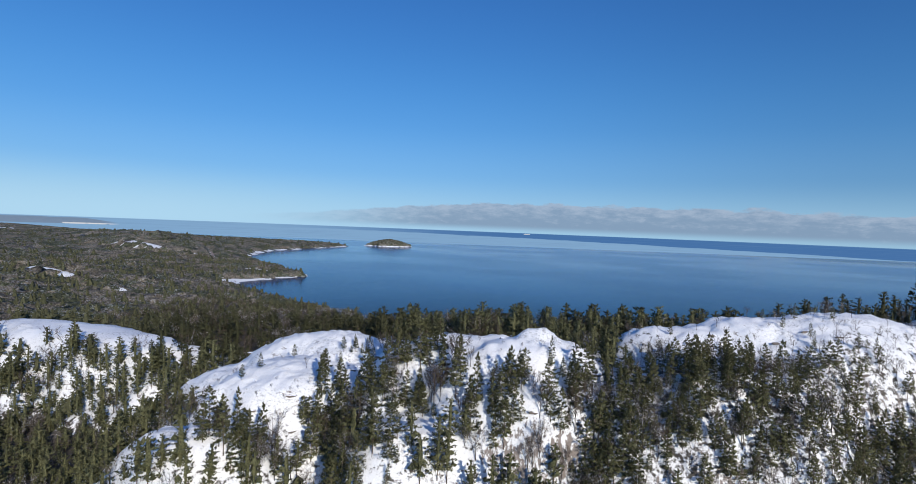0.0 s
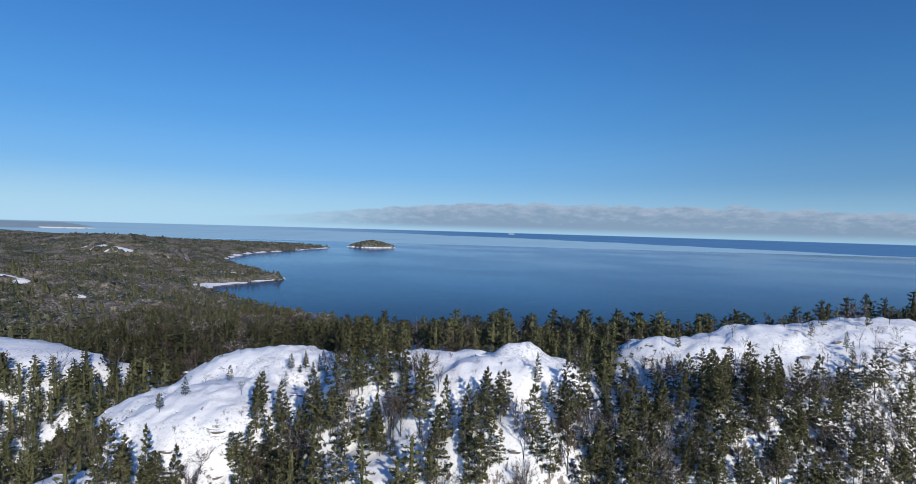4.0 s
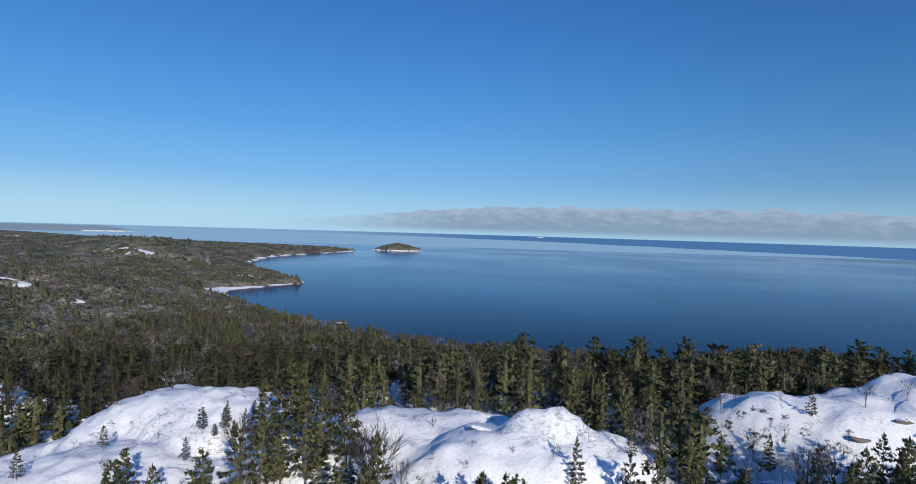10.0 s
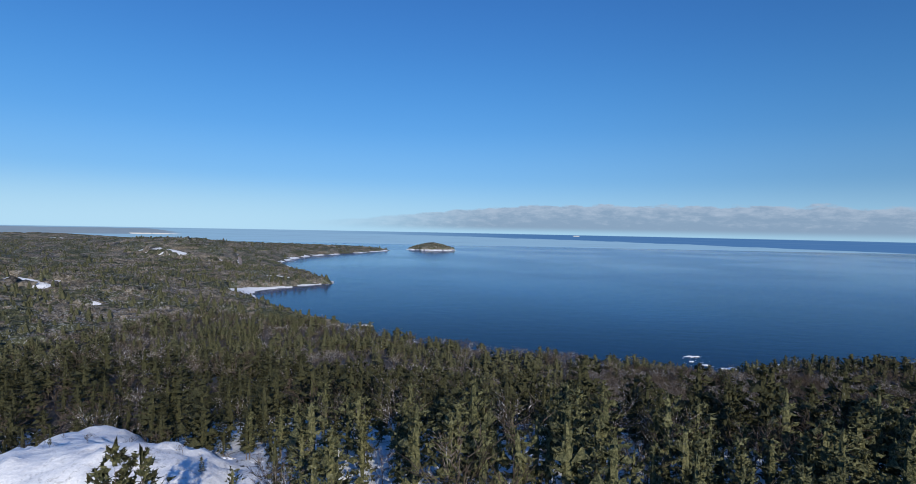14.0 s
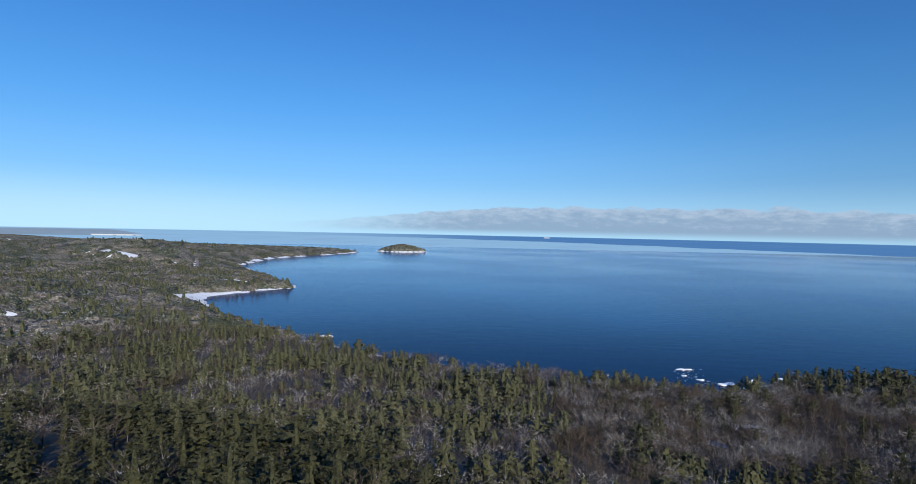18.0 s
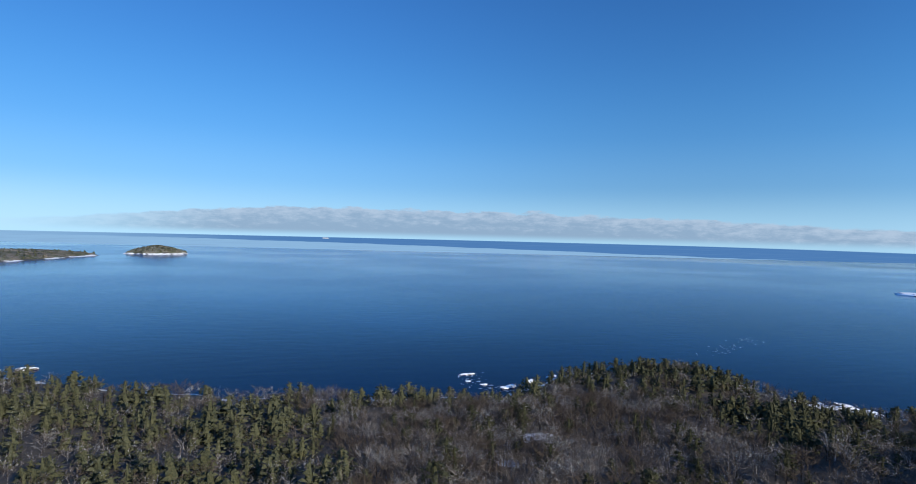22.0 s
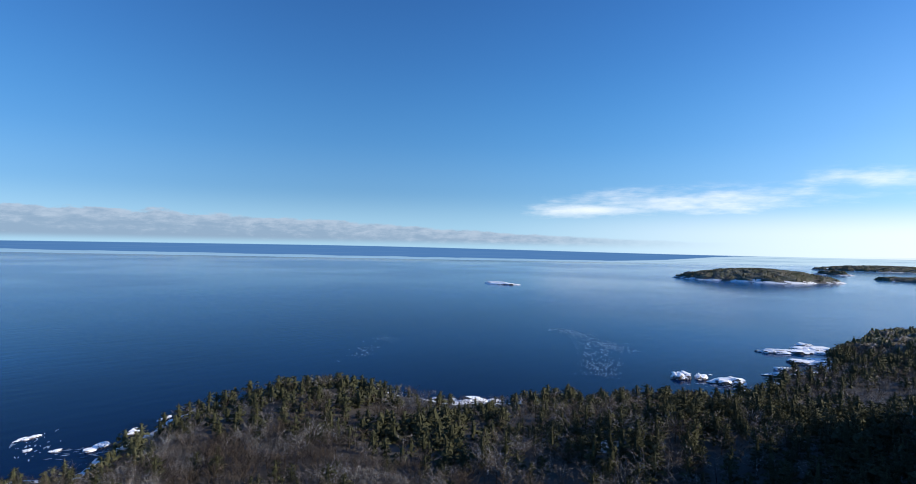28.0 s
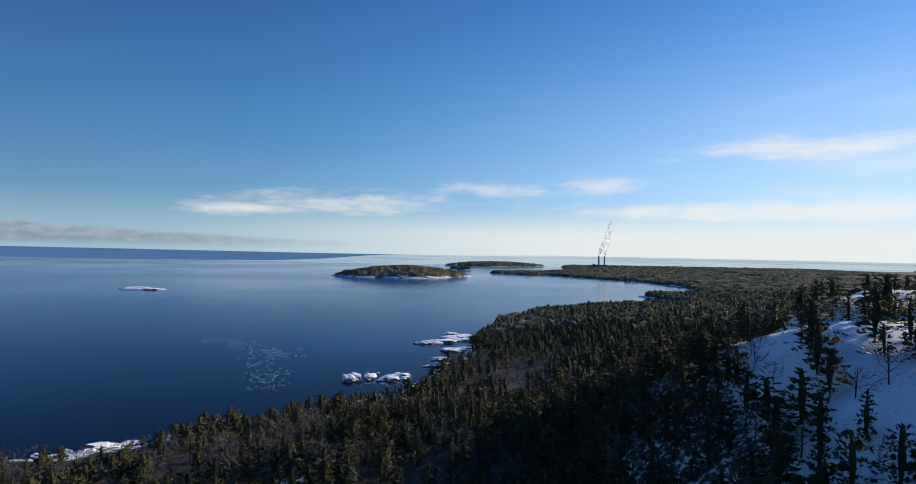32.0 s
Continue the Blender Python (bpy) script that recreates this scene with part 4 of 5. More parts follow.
def woods(name, label, box, gap, pines, bares, seed, keep, tall=(9, 16), big=1.0, needles=None):
    """A stretch of woodland that nobody could count."""
    xy, rng = scatter(*box, gap, seed)
    x, y = xy[:, 0], xy[:, 1]
    ok = (shore(x, y) > beach(x, y)) & keep(x, y)
    x, y = x[ok], y[ok]
    ok = (open_snow(x, y) < 0.5) & ~((x > 198) & (x < 420) & (y < 338) & (knob_fields(x, y)[2] < 2.0) & (rng.rand(len(x)) < 0.62))
    x, y = x[ok], y[ok]
    z = height(x, y)
    n = len(x)
    leafless = rng.rand(n) < np.where(hardwoods(x, y), np.maximum(bare_share(x, y), 0.93), bare_share(x, y))
    high = (tall[0] + (tall[1] - tall[0]) * rng.beta(1.6, 1.8, n) * 1.25) * (1 + 0.15 * wobble(x, y, 120, 11))
    high = np.where(rng.rand(n) < 0.16, high * 0.6, high)
    high = high * np.where((x > 78) & (x < 200) & (y > 205) & (y < 232), 0.75, 1)
    high = high * np.where((x > 46) & (x < 104) & (y > 212) & (y < 262), 0.6, 1)
    rim = np.where((y > 232) & (x < 215), knob_fields(x, y)[2], 9.0)
    high = high * np.clip((rim - 0.4) / 0.8, 0.7, 1)
    which, turn = rng.randint(0, 60, n), rng.uniform(0, 6.28, n)
    wide = high * rng.uniform(0.85, 1.25, n) * np.where((y < 345) & (x < 215), 1 + 0.2 * (big - 1), np.where(y < 345, max(big, 1.45), big))
    pos = np.stack([x, y, z - 0.2], 1)
    return stand_of(name, label, pos, high, wide, which, turn, leafless, pines, bares, needles or M_SHADED_NEEDLES)


def near_zone(x, y):
    """On the rock domes and in the stands before them, where the trees are planted one by one."""
    return ((knob_fields(x, y)[2] < 1.0) | (in_grove(x, y) > 0)) & (x > -170) & (x < 215) & (y > 150) & (y < 345)


def beside_path(x, y):
    """Within a couple of hundred metres of the flight."""
    back = (x > -170 - 0.3 * (y - 120)) & (x < 350) & (y < 430) & (y > 110)
    return back | ((x > 100) & (x < 440) & (y > 330) & (y < 560))


def canopy(name, label, box, gap, tall, seed, keep, low=0.28):
    """The closed roof of a far wood: one uneven sheet of treetops that comes down to the ground at its rim."""
    x0, x1, y0, y1 = box
    gx, gy = np.meshgrid(np.arange(x0, x1, gap), np.arange(y0, y1, gap), indexing="ij")
    rng = np.random.RandomState(seed)
    x, y = gx + rng.uniform(-0.42, 0.42, gx.shape) * gap, gy + rng.uniform(-0.42, 0.42, gx.shape) * gap
    inside = (shore(x, y) > beach(x, y) + 0.3 * gap) & keep(x, y) & (open_snow(x, y) < 0.5)
    z = height(x, y) + np.where(inside, tall * (low + (1 - low) * rng.beta(1.3, 1.1, x.shape)) * (1 + 0.2 * wobble(x, y, 130, seed)), -1.5)
    faces = grid_faces(*gx.shape)
    faces = faces[inside.ravel()[faces].sum(1) > 0]
    used, faces = np.unique(faces, return_inverse=True)
    faces = faces.reshape(-1, 4)
    half = np.concatenate([faces[:, [0, 1, 2]], faces[:, [0, 2, 3]]])
    me = mesh_from(name, np.stack([x, y, z], -1).reshape(-1, 3)[used], half)
    bare = np.clip(bare_share(x, y) + rng.uniform(-0.3, 0.3, x.shape), 0, 1).ravel()[used]
    me.attributes.new("bare", "FLOAT", "POINT").data.foreach_set("value", bare.astype(np.float32))
    return thing(name, me, M_CANOPY, label=label, category="forest", kind="stuff")


woods("face_forest", "pine forest on the snowy face of the ridge", (-330, 330, 110, 285), 5.4, CLOSE_PINES, CLOSE_BARE, 1,
      lambda x, y: ~near_zone(x, y) & ((y > 174) | (x < -45) | (x > 12)) & (x > -230 - 0.3 * (y - 120)) & (y > 118 + 0.28 * np.abs(x)), (9, 17), 1.0, M_PINE)
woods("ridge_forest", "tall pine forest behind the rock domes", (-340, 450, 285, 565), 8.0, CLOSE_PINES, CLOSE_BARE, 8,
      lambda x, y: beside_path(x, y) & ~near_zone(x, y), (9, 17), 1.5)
def behind_ridge(x, y):
    """The slopes farther off on both sides of the flight, short of the hardwoods."""
    return ~beside_path(x, y) & np.where(x < 0, y > -x * 0.75, y > 385 - 0.66 * (x - 77)) & ~hardwoods(x, y) & (y > 180 * (x < 300))


woods("slope_forest", "dense mixed pine and bare hardwood forest on the slope", (-480, 200, 60, 900), 9.6, MID_PINES, MID_BARE, 2, behind_ridge, (8, 14), 1.55, M_HALF_LIT)
# same trees as the slope, with shade painted in by the darker needles
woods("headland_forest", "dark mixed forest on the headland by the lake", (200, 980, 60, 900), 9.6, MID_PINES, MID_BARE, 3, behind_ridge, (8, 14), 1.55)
woods("hardwood_forest", "leafless grey-brown hardwood forest with scattered pines", (-40, 330, 490, 770), 6.0, CLOSE_PINES, CLOSE_BARE, 9,
      lambda x, y: ~beside_path(x, y) & hardwoods(x, y), (9, 16), 1.4)


def west_land(x, y):
    return (y > -x * 0.55) & ((y > 900) | (x < -480)) & (inland(x, y) < 1500)


def east_land(x, y):
    return (y > 330 - 0.62 * x) & (inland(x, y) < 1500)


canopy("cove_canopy", "closed mixed woodland behind the curving snowy beach", (-1300, -120, 560, 1760), 7.5, 11, 71, lambda x, y: west_land(x, y))
canopy("north_canopy", "closed far woods on the hills and the long point", (-4200, -560, 1000, 3960), 15, 13, 72, lambda x, y: west_land(x, y) & ~((x > -1296) & (y < 1752)))
canopy("east_canopy", "shaded closed forest on the eastern headland", (860, 1960, -260, 520), 5.5, 14, 73, lambda x, y: (east_land(x, y) | (x < 1200)) & (x > 930 + 50 * wobble(x, y, 90, 75)), 0.0)
canopy("far_east_canopy", "far dark woods round the bay", (1500, 5500, -2100, 660), 14, 13, 74, lambda x, y: ((x > 1955) | (y < -255)) & east_land(x, y), 0.0)
woods("cove_forest", "treetops standing out over the woods behind the beach", (-1100, -120, 560, 1700), 14, FAR_PINES, FAR_BARE, 4,
      lambda x, y: west_land(x, y), (11, 17), 1.1, M_HALF_LIT)
woods("north_forest", "treetops on the far hills and the long point", (-3000, -900, 900, 3900), 34, FAR_PINES, FAR_BARE, 7,
      lambda x, y: west_land(x, y) & ((x < -1100) | (y > 1700)), (13, 19), 1.4, M_HALF_LIT)
woods("east_forest", "treetops on the shaded eastern headland", (940, 1960, -260, 520), 13, FAR_PINES, FAR_BARE, 5,
      lambda x, y: y > -260, (11, 17), 1.2, M_HALF_LIT)
woods("far_east_forest", "treetops in the far dark woods round the bay", (1500, 4950, -1700, 660), 42, FAR_PINES, FAR_BARE, 6,
      lambda x, y: ((x > 1960) | (y < -260)) & east_land(x, y), (9, 13), 2.0, M_HALF_LIT)


def tree_thing(kind, k):
    """One pine or bare tree, a metre high, to be copied to its places."""
    ob = new("pine_tree" if kind == "pine" else "bare_tree")
    if kind == "pine":
        needle, wood = NEAR_PINES[k]
        thing("crown", tri_mesh("crown", needle), M_PINE, ob)
        thing("trunk", tri_mesh("trunk", wood), M_BARK, ob)
        return tagged(ob, "tall green pine tree standing on a snowy rock slope", "tree", "pines on the rock domes")
    wood = NEAR_BARE[k]
    thing("trunk", tri_mesh("trunk", wood[:3]), M_TWIG, ob)
    thing("crown", tri_mesh("crown", wood[3:]), M_TWIG, ob)
    return tagged(ob, "leafless grey-brown tree standing in the snow", "tree", "bare trees on the rock domes")


def plant_near():
    first, east = {}, []
    xy, rng = scatter(-170, 400, 150, 345, 4.1, 77)
    x, y = xy[:, 0], xy[:, 1]
    op, stand = open_snow(x, y), in_grove(x, y)
    z = height(x, y)
    zone, near_top = near_zone(x, y), (y > 240) | ((x > -3) & (x < 18) & (y > 198))
    for n in range(len(x)):
        if not zone[n] or (x[n] > 78 and y[n] > 208 and rng.rand() < 0.45) or (stand[n] == 0 and rng.rand() < 0.77 + op[n] * 0.213):
            continue
        kind = "pine" if rng.rand() < (stand[n] or 0.62) else "bare"
        k = rng.randint(0, 8 if kind == "pine" else 4)
        h = (rng.uniform(11, 19) if stand[n] else rng.uniform(8, 15) * (0.7 if kind == "bare" else 1.0)) * (0.55 if op[n] > 0.5 and stand[n] == 0 else 1.0) * (0.6 if stand[n] and rng.rand() < 0.2 else 1.0) * (0.7 if near_top[n] else 1.0) * ((0.66 if y[n] > 208 else 0.8) if x[n] > 45 else 0.6 if x[n] < -52 and y[n] > 238 else 1.0)
        if x[n] > 92:
            east.append((x[n], y[n], z[n], h, kind == "bare"))
        else:
            place(first, kind, k, x[n], y[n], z[n], h, rng.uniform(0, 360))
    for px, py, h, kind in LONE:
        k = int(abs(px * 7 + py)) % (8 if kind == "pine" else 4)
        place(first, kind, k, px, py, float(height(px, py)), h, px * 13)
    # the crowded stand on the eastern face, and thin saplings up on the open rock
    xy, rng = scatter(24, 210, 166, 262, 3.7, 78)
    x, y = xy[:, 0], xy[:, 1]
    z, op, stand, near = height(x, y), open_snow(x, y), in_grove(x, y), knob_fields(x, y)[2]
    for n in range(len(x)):
        if stand[n] and rng.rand() < 0.6:
            east.append((x[n], y[n], z[n], rng.uniform(6, 15) * (0.6 if y[n] > 206 else 1), rng.rand() < 0.4))
        elif x[n] > 40 and near[n] < 1.0 and rng.rand() < 0.16:
            east.append((x[n], y[n], z[n], rng.uniform(3, 7), rng.rand() < 0.85))
    e = np.array(east, float)
    stand_of("face_stand", "crowded pines and bare trees on the eastern rock face", e[:, :3], e[:, 3], e[:, 3] * rng.uniform(0.85, 1.1, len(e)), rng.randint(0, 60, len(e)),
             rng.uniform(0, 6.28, len(e)), e[:, 4] > 0.5, SLIM_PINES, CLOSE_BARE, M_PINE)


def place(first, kind, k, x, y, z, h, turn):
    if (kind, k) not in first:
        first[kind, k] = ob = tree_thing(kind, k)
    else:
        ob = copy_thing(first[kind, k], pose(0, 0, 0))
    ob.location, ob.rotation_euler, ob.scale = (x, y, z), (0, 0, radians(turn)), (h, h, h)


LONE = [(15, 207, 9, "pine"), (19, 204, 8, "pine"), (-70, 250, 6, "pine"), (-64, 253, 5, "pine"), (-92, 234, 6, "pine"), (-82, 222, 5, "bare")]
plant_near()


def shrub(k):
    """A leafless shrub or sapling, a metre high."""
    ob = new("shrub")
    rng = np.random.RandomState(700 + k)
    for s in range(3):
        tris = bare_shape(710 + 3 * k + s, 5, 9, 0.34, 0.008)
        tris[:, :3] = tris[:, :3] * rng.uniform(0.7, 1.0) + np.array([rng.uniform(-0.3, 0.3), rng.uniform(-0.3, 0.3), 0])
        thing("stem", tri_mesh("stem", tris), M_TWIG, ob)
    return tagged(ob, "leafless brown shrub growing from the snow", "shrub", "shrubs on the rock domes")


def plant_shrubs():
    first = [shrub(k) for k in range(4)]
    used = set()
    xy, rng = scatter(-150, 200, 170, 310, 6.0, 91)
    x, y = xy[:, 0], xy[:, 1]
    z, near = height(x, y), knob_fields(x, y)[2]
    thick = wobble(x, y, 40, 92)
    for n in range(len(x)):
        if not (0.3 < near[n] < 1.2) or thick[n] < -0.1 or rng.rand() < 0.4:
            continue
        k = rng.randint(0, 4)
        ob = first[k] if k not in used else copy_thing(first[k], pose(0, 0, 0))
        used.add(k)
        h = rng.uniform(1.2, 3.2)
        ob.location, ob.rotation_euler, ob.scale = (x[n], y[n], z[n] - 0.05), (0, 0, rng.uniform(0, 6.28)), (h, h, h)


plant_shrubs()


def outcrops():
    """Dark ledges of rock that stand out of the snow near the domes' rims."""
    xy, rng = scatter(-150, 385, 170, 325, 8.5, 95)
    xy = xy[(xy[:, 0] < 200) | ((xy[:, 0] > 235) & (xy[:, 1] > 235))]
    x, y = xy[:, 0], xy[:, 1]
    z, near = height(x, y), knob_fields(x, y)[2]
    shapes = [ledge(800 + k) for k in range(6)]
    for n in range(len(x)):
        if not (0.5 < near[n] < 1.12) or rng.rand() < (0.15 if near[n] > 0.8 else 0.6):
            continue
        me = shapes[rng.randint(0, 6)]
        ob = new("rock_outcrop", me)
        tagged(ob, "dark rock ledge partly under snow on the dome", "rock", "ledges on the rock domes")
        s = rng.uniform(0.5, 1.7)
        ob.location, ob.rotation_euler = (x[n], y[n], z[n] - 0.25 * s), (rng.uniform(0.1, 0.4), rng.uniform(-0.2, 0.2), rng.uniform(-0.5, 0.5))
        ob.scale = (s * 1.9, s * 0.6, s * 0.5)


def ledge(seed):
    bm = bmesh.new()
    bmesh.ops.create_icosphere(bm, subdivisions=2, radius=1.0)
    rng = np.random.RandomState(seed)
    off = Vector(rng.uniform(-9, 9, 3))
    for v in bm.verts:
        w = 1 + 0.35 * noise.noise(v.co * 1.2 + off) + 0.2 * noise.noise(v.co * 3.0 + off)
        v.co = v.co * w
        v.co.z = min(v.co.z, 0.75 + 0.4 * noise.noise(v.co * 2 + off))
    me = bpy.data.meshes.new("ledge")
    bm.to_mesh(me)
    bm.free()
    me.materials.append(M_ROCK)
    return me


outcrops()


# ---- islands and rocks ----
def outline(seed, rough):
    """An uneven outline: how far out the rim lies at an angle."""
    rng = np.random.RandomState(seed)
    ph, am = rng.uniform(0, 6.28, 5), rng.uniform(0.3, 1.0, 5) * rough
    return lambda a: 1 + sum(am[k] * np.sin((k + 2) * a + ph[k]) for k in range(5)) / 2.2


def lump(seed, rx, ry, h, n=28, m=7, rough=0.2, flat=0.7):
    """A rounded, uneven rock or island: a dome of rings down to below the water."""
    rim, rng = outline(seed, rough), np.random.RandomState(seed + 9)
    v, f = [], []
    for i in range(m + 1):
        t = i / m
        for j in range(n):
            a = 6.2832 * j / n
            r = (0.04 + 0.96 * t) * rim(a)
            z = h * (1 - t ** (2 / flat)) * (1 + rough * rng.uniform(-0.6, 0.6)) - (1.5 if i == m else 0)
            v.append((rx * r * math.cos(a), ry * r * math.sin(a), z))
    for i in range(m):
        for j in range(n):
            f.append((i * n + j, (i + 1) * n + j, (i + 1) * n + (j + 1) % n, i * n + (j + 1) % n))
    v.append((0, 0, h))
    me = bpy.data.meshes.new("lump")
    me.from_pydata(v, [], f + [(len(v) - 1, j, (j + 1) % n) for j in range(n)])
    for p in me.polygons:
        p.use_smooth = rough < 0.15
    return me


def island(name, label, x, y, rx, ry, h, turn, seed, gap, tall, cover=0.8, flat=0.9):
    me = lump(seed, rx, ry, h, 96, 16, 0.15, flat)
    ob = thing(name, me, M_GROUND, label=label, category="island", kind="structure")
    ob.matrix_world = pose(x, y, 0, 0, 0, turn)
    a = me.attributes.new("open_snow", "FLOAT", "POINT")
    rr = np.array([math.hypot(v.co.x / rx, v.co.y / ry) for v in me.vertices])
    a.data.foreach_set("value", np.where(rr > 0.84, np.random.RandomState(seed).uniform(0.2, 1.0, len(rr)), 0.25).astype(np.float32))
    rng = np.random.RandomState(seed)
    rings, n = int(10 * math.sqrt(rx * ry) / 100) + 6, 110
    a, t = np.meshgrid(np.linspace(0, 6.2832, n, endpoint=False), np.linspace(0.02, 1, rings), indexing="ij")
    a, t = a + rng.uniform(-0.025, 0.025, a.shape), t + rng.uniform(-0.4, 0.4, t.shape) / rings * (t < 0.99)
    reach = cover * t * outline(seed, 0.15)(a)
    cx, cy = rx * reach * np.cos(a), ry * reach * np.sin(a)
    gap_here = wobble(cx, cy, 45, seed + 3) > 1.05 - 0.75 * t
    z = h * (1 - (cover * t) ** (2 / flat)) + np.where(gap_here | (t > 0.99), -3, rng.uniform(0.0, 1.15, t.shape) * tall[1])
    f = grid_faces(n, rings)
    f = np.concatenate([f, np.stack([(n - 1) * rings + np.arange(rings - 1), np.arange(rings - 1), np.arange(1, rings), (n - 1) * rings + np.arange(1, rings)], 1)])
    roof = mesh_from("canopy", np.stack([cx, cy, z], -1).reshape(-1, 3), np.concatenate([f[:, [0, 1, 2]], f[:, [0, 2, 3]]]))
    # bare share greys the treetops in place of haze and backlight
    roof.attributes.new("bare", "FLOAT", "POINT").data.foreach_set("value", np.full(n * rings, 0.42, np.float32))
    tagged(thing("canopy", roof, M_CANOPY, ob, "closed dark woodland on the island"), kind="stuff")
    xy, rng = scatter(-rx * 1.2, rx * 1.2, -ry * 1.2, ry * 1.2, gap * 1.9, seed)
    r = np.hypot(xy[:, 0] / rx, xy[:, 1] / ry) / outline(seed, 0.15)(np.arctan2(xy[:, 1] / ry, xy[:, 0] / rx))
    s = (r < cover) & (wobble(xy[:, 0], xy[:, 1], 45, seed + 3) < 1.0 - 0.75 * r / cover)
    xy, r = xy[s], r[s]
    z = h * (1 - r ** (2 / flat)) - 1
    n = len(xy)
    high, turn_ = rng.uniform(tall[0], tall[1] * 1.3, n), rng.uniform(0, 6.28, n)
    pos = np.stack([xy[:, 0], xy[:, 1], z], 1)
    which = rng.randint(0, 8, n)
    green = np.concatenate([planted(FAR_PINES[k % 5][0], pos[which == k], high[which == k], high[which == k] * 1.5, turn_[which == k]) for k in range(6)])
    brown = np.concatenate([planted(FAR_BARE[k % 3], pos[which == k], high[which == k] * 0.9, high[which == k] * 1.2, turn_[which == k]) for k in (6, 7)])
    tagged(thing("forest", tri_mesh("forest", green), M_SHADED_NEEDLES, ob, "dark pines on the island"), kind="stuff")
    tagged(thing("bare_tree", tri_mesh("bare_tree", brown), M_TWIG, ob, "leafless trees on the island"), kind="stuff")
    return ob


island("wooded_island", "small wooded island with a snowy rock shore", -865, 3850, 150, 110, 38, 20, 11, 9, (6, 12), 0.93, 1.3)
island("long_island", "long wooded island with snowy cliffs", 2800, 985, 165, 345, 44, 22, 12, 9, (6, 11), 0.93, 1.0)
island("far_island", "low wooded peninsula island far across the bay", 4850, 640, 130, 430, 28, 14, 14, 14, (7, 12), 0.98, 0.8)
island("rock_islet", "small islet with snow and a few trees", 3850, 815, 60, 100, 14, 10, 13, 12, (7, 12), 0.7)


def road():
    """A narrow cleared road running down through the far woods."""
    v, f = [], []
    for n in range(40):
        t = n / 39
        x, y = -1130 + 195 * t + 6 * math.sin(5 * t), 1990 - 285 * t
        for k, s in enumerate((-4.5, -3.6, 3.6, 4.5)):
            px, py = x + s * 0.82, y + s * 0.57
            v.append((px, py, float(height(x, y)) + (0.45 if 0 < k < 3 else -0.4)))
        if n:
            f += [((n - 1) * 4 + k, (n - 1) * 4 + k + 1, n * 4 + k + 1, n * 4 + k) for k in range(3)]
    me = bpy.data.meshes.new("road")
    me.from_pydata(v, [], f)
    return thing("road", me, M_ROAD, label="narrow brown sandy road through the far woods", category="road", kind="structure")


M_ROAD = plain("sandy_road", (0.16, 0.12, 0.10), (0.28, 0.22, 0.19), 0.2, 0.9)
road()


def part(name, bm, mat, parent, label="", at=(0, 0, 0)):
    me = bpy.data.meshes.new(name)
    bm.to_mesh(me)
    bm.free()
    ob = thing(name, me, mat, parent, label)
    ob.location = at
    return ob


def boulder(seed, size):
    """One rounded block of rock under ice."""
    rng = np.random.RandomState(seed)
    bm = bmesh.new()
    off = Vector(rng.uniform(-9, 9, 3))
    for v in bmesh.ops.create_icosphere(bm, subdivisions=2, radius=1.0)["verts"]:
        w = 1 + 0.35 * noise.noise(v.co * 1.3 + off) + 0.3 * noise.noise(v.co * 3.1 + off)
        w += 0.28 * abs(noise.noise(v.co * 2.2 - off))
        top = 0.8 + 0.3 * noise.noise(v.co * 1.9 + off * 2)
        v.co = Vector((v.co.x * w * size[0], v.co.y * w * size[1], min(v.co.z, top) * w * size[2]))
    return bm


def shore_rock(x, y, rx, ry, h, turn, seed):
    """A mass of rounded blocks pressed together, its foot under water."""
    ob = tagged(new("shore_rock"), "ice-covered boulders standing in the lake off the shore", "rock", "rocks along the shore")
    ob.matrix_world = pose(x, y, 0, 0, 0, turn)
    rng = np.random.RandomState(seed)
    for k in range(5 + int(rx * ry / 7) if rx * ry < 120 else 22):
        a, d = rng.uniform(0, 6.28), math.sqrt(rng.rand()) * 0.8
        s = rng.uniform(0.18, 0.5) * (1.15 - d * 0.5)
        block = boulder(seed * 40 + k, (rx * s * rng.uniform(0.9, 1.6), ry * s * rng.uniform(0.9, 1.6), h * s * rng.uniform(1.0, 1.8)))
        part("boulder", block, M_ICEROCK, ob, at=(rx * d * math.cos(a), ry * d * math.sin(a), h * rng.uniform(-0.1, 0.25)))
    return ob


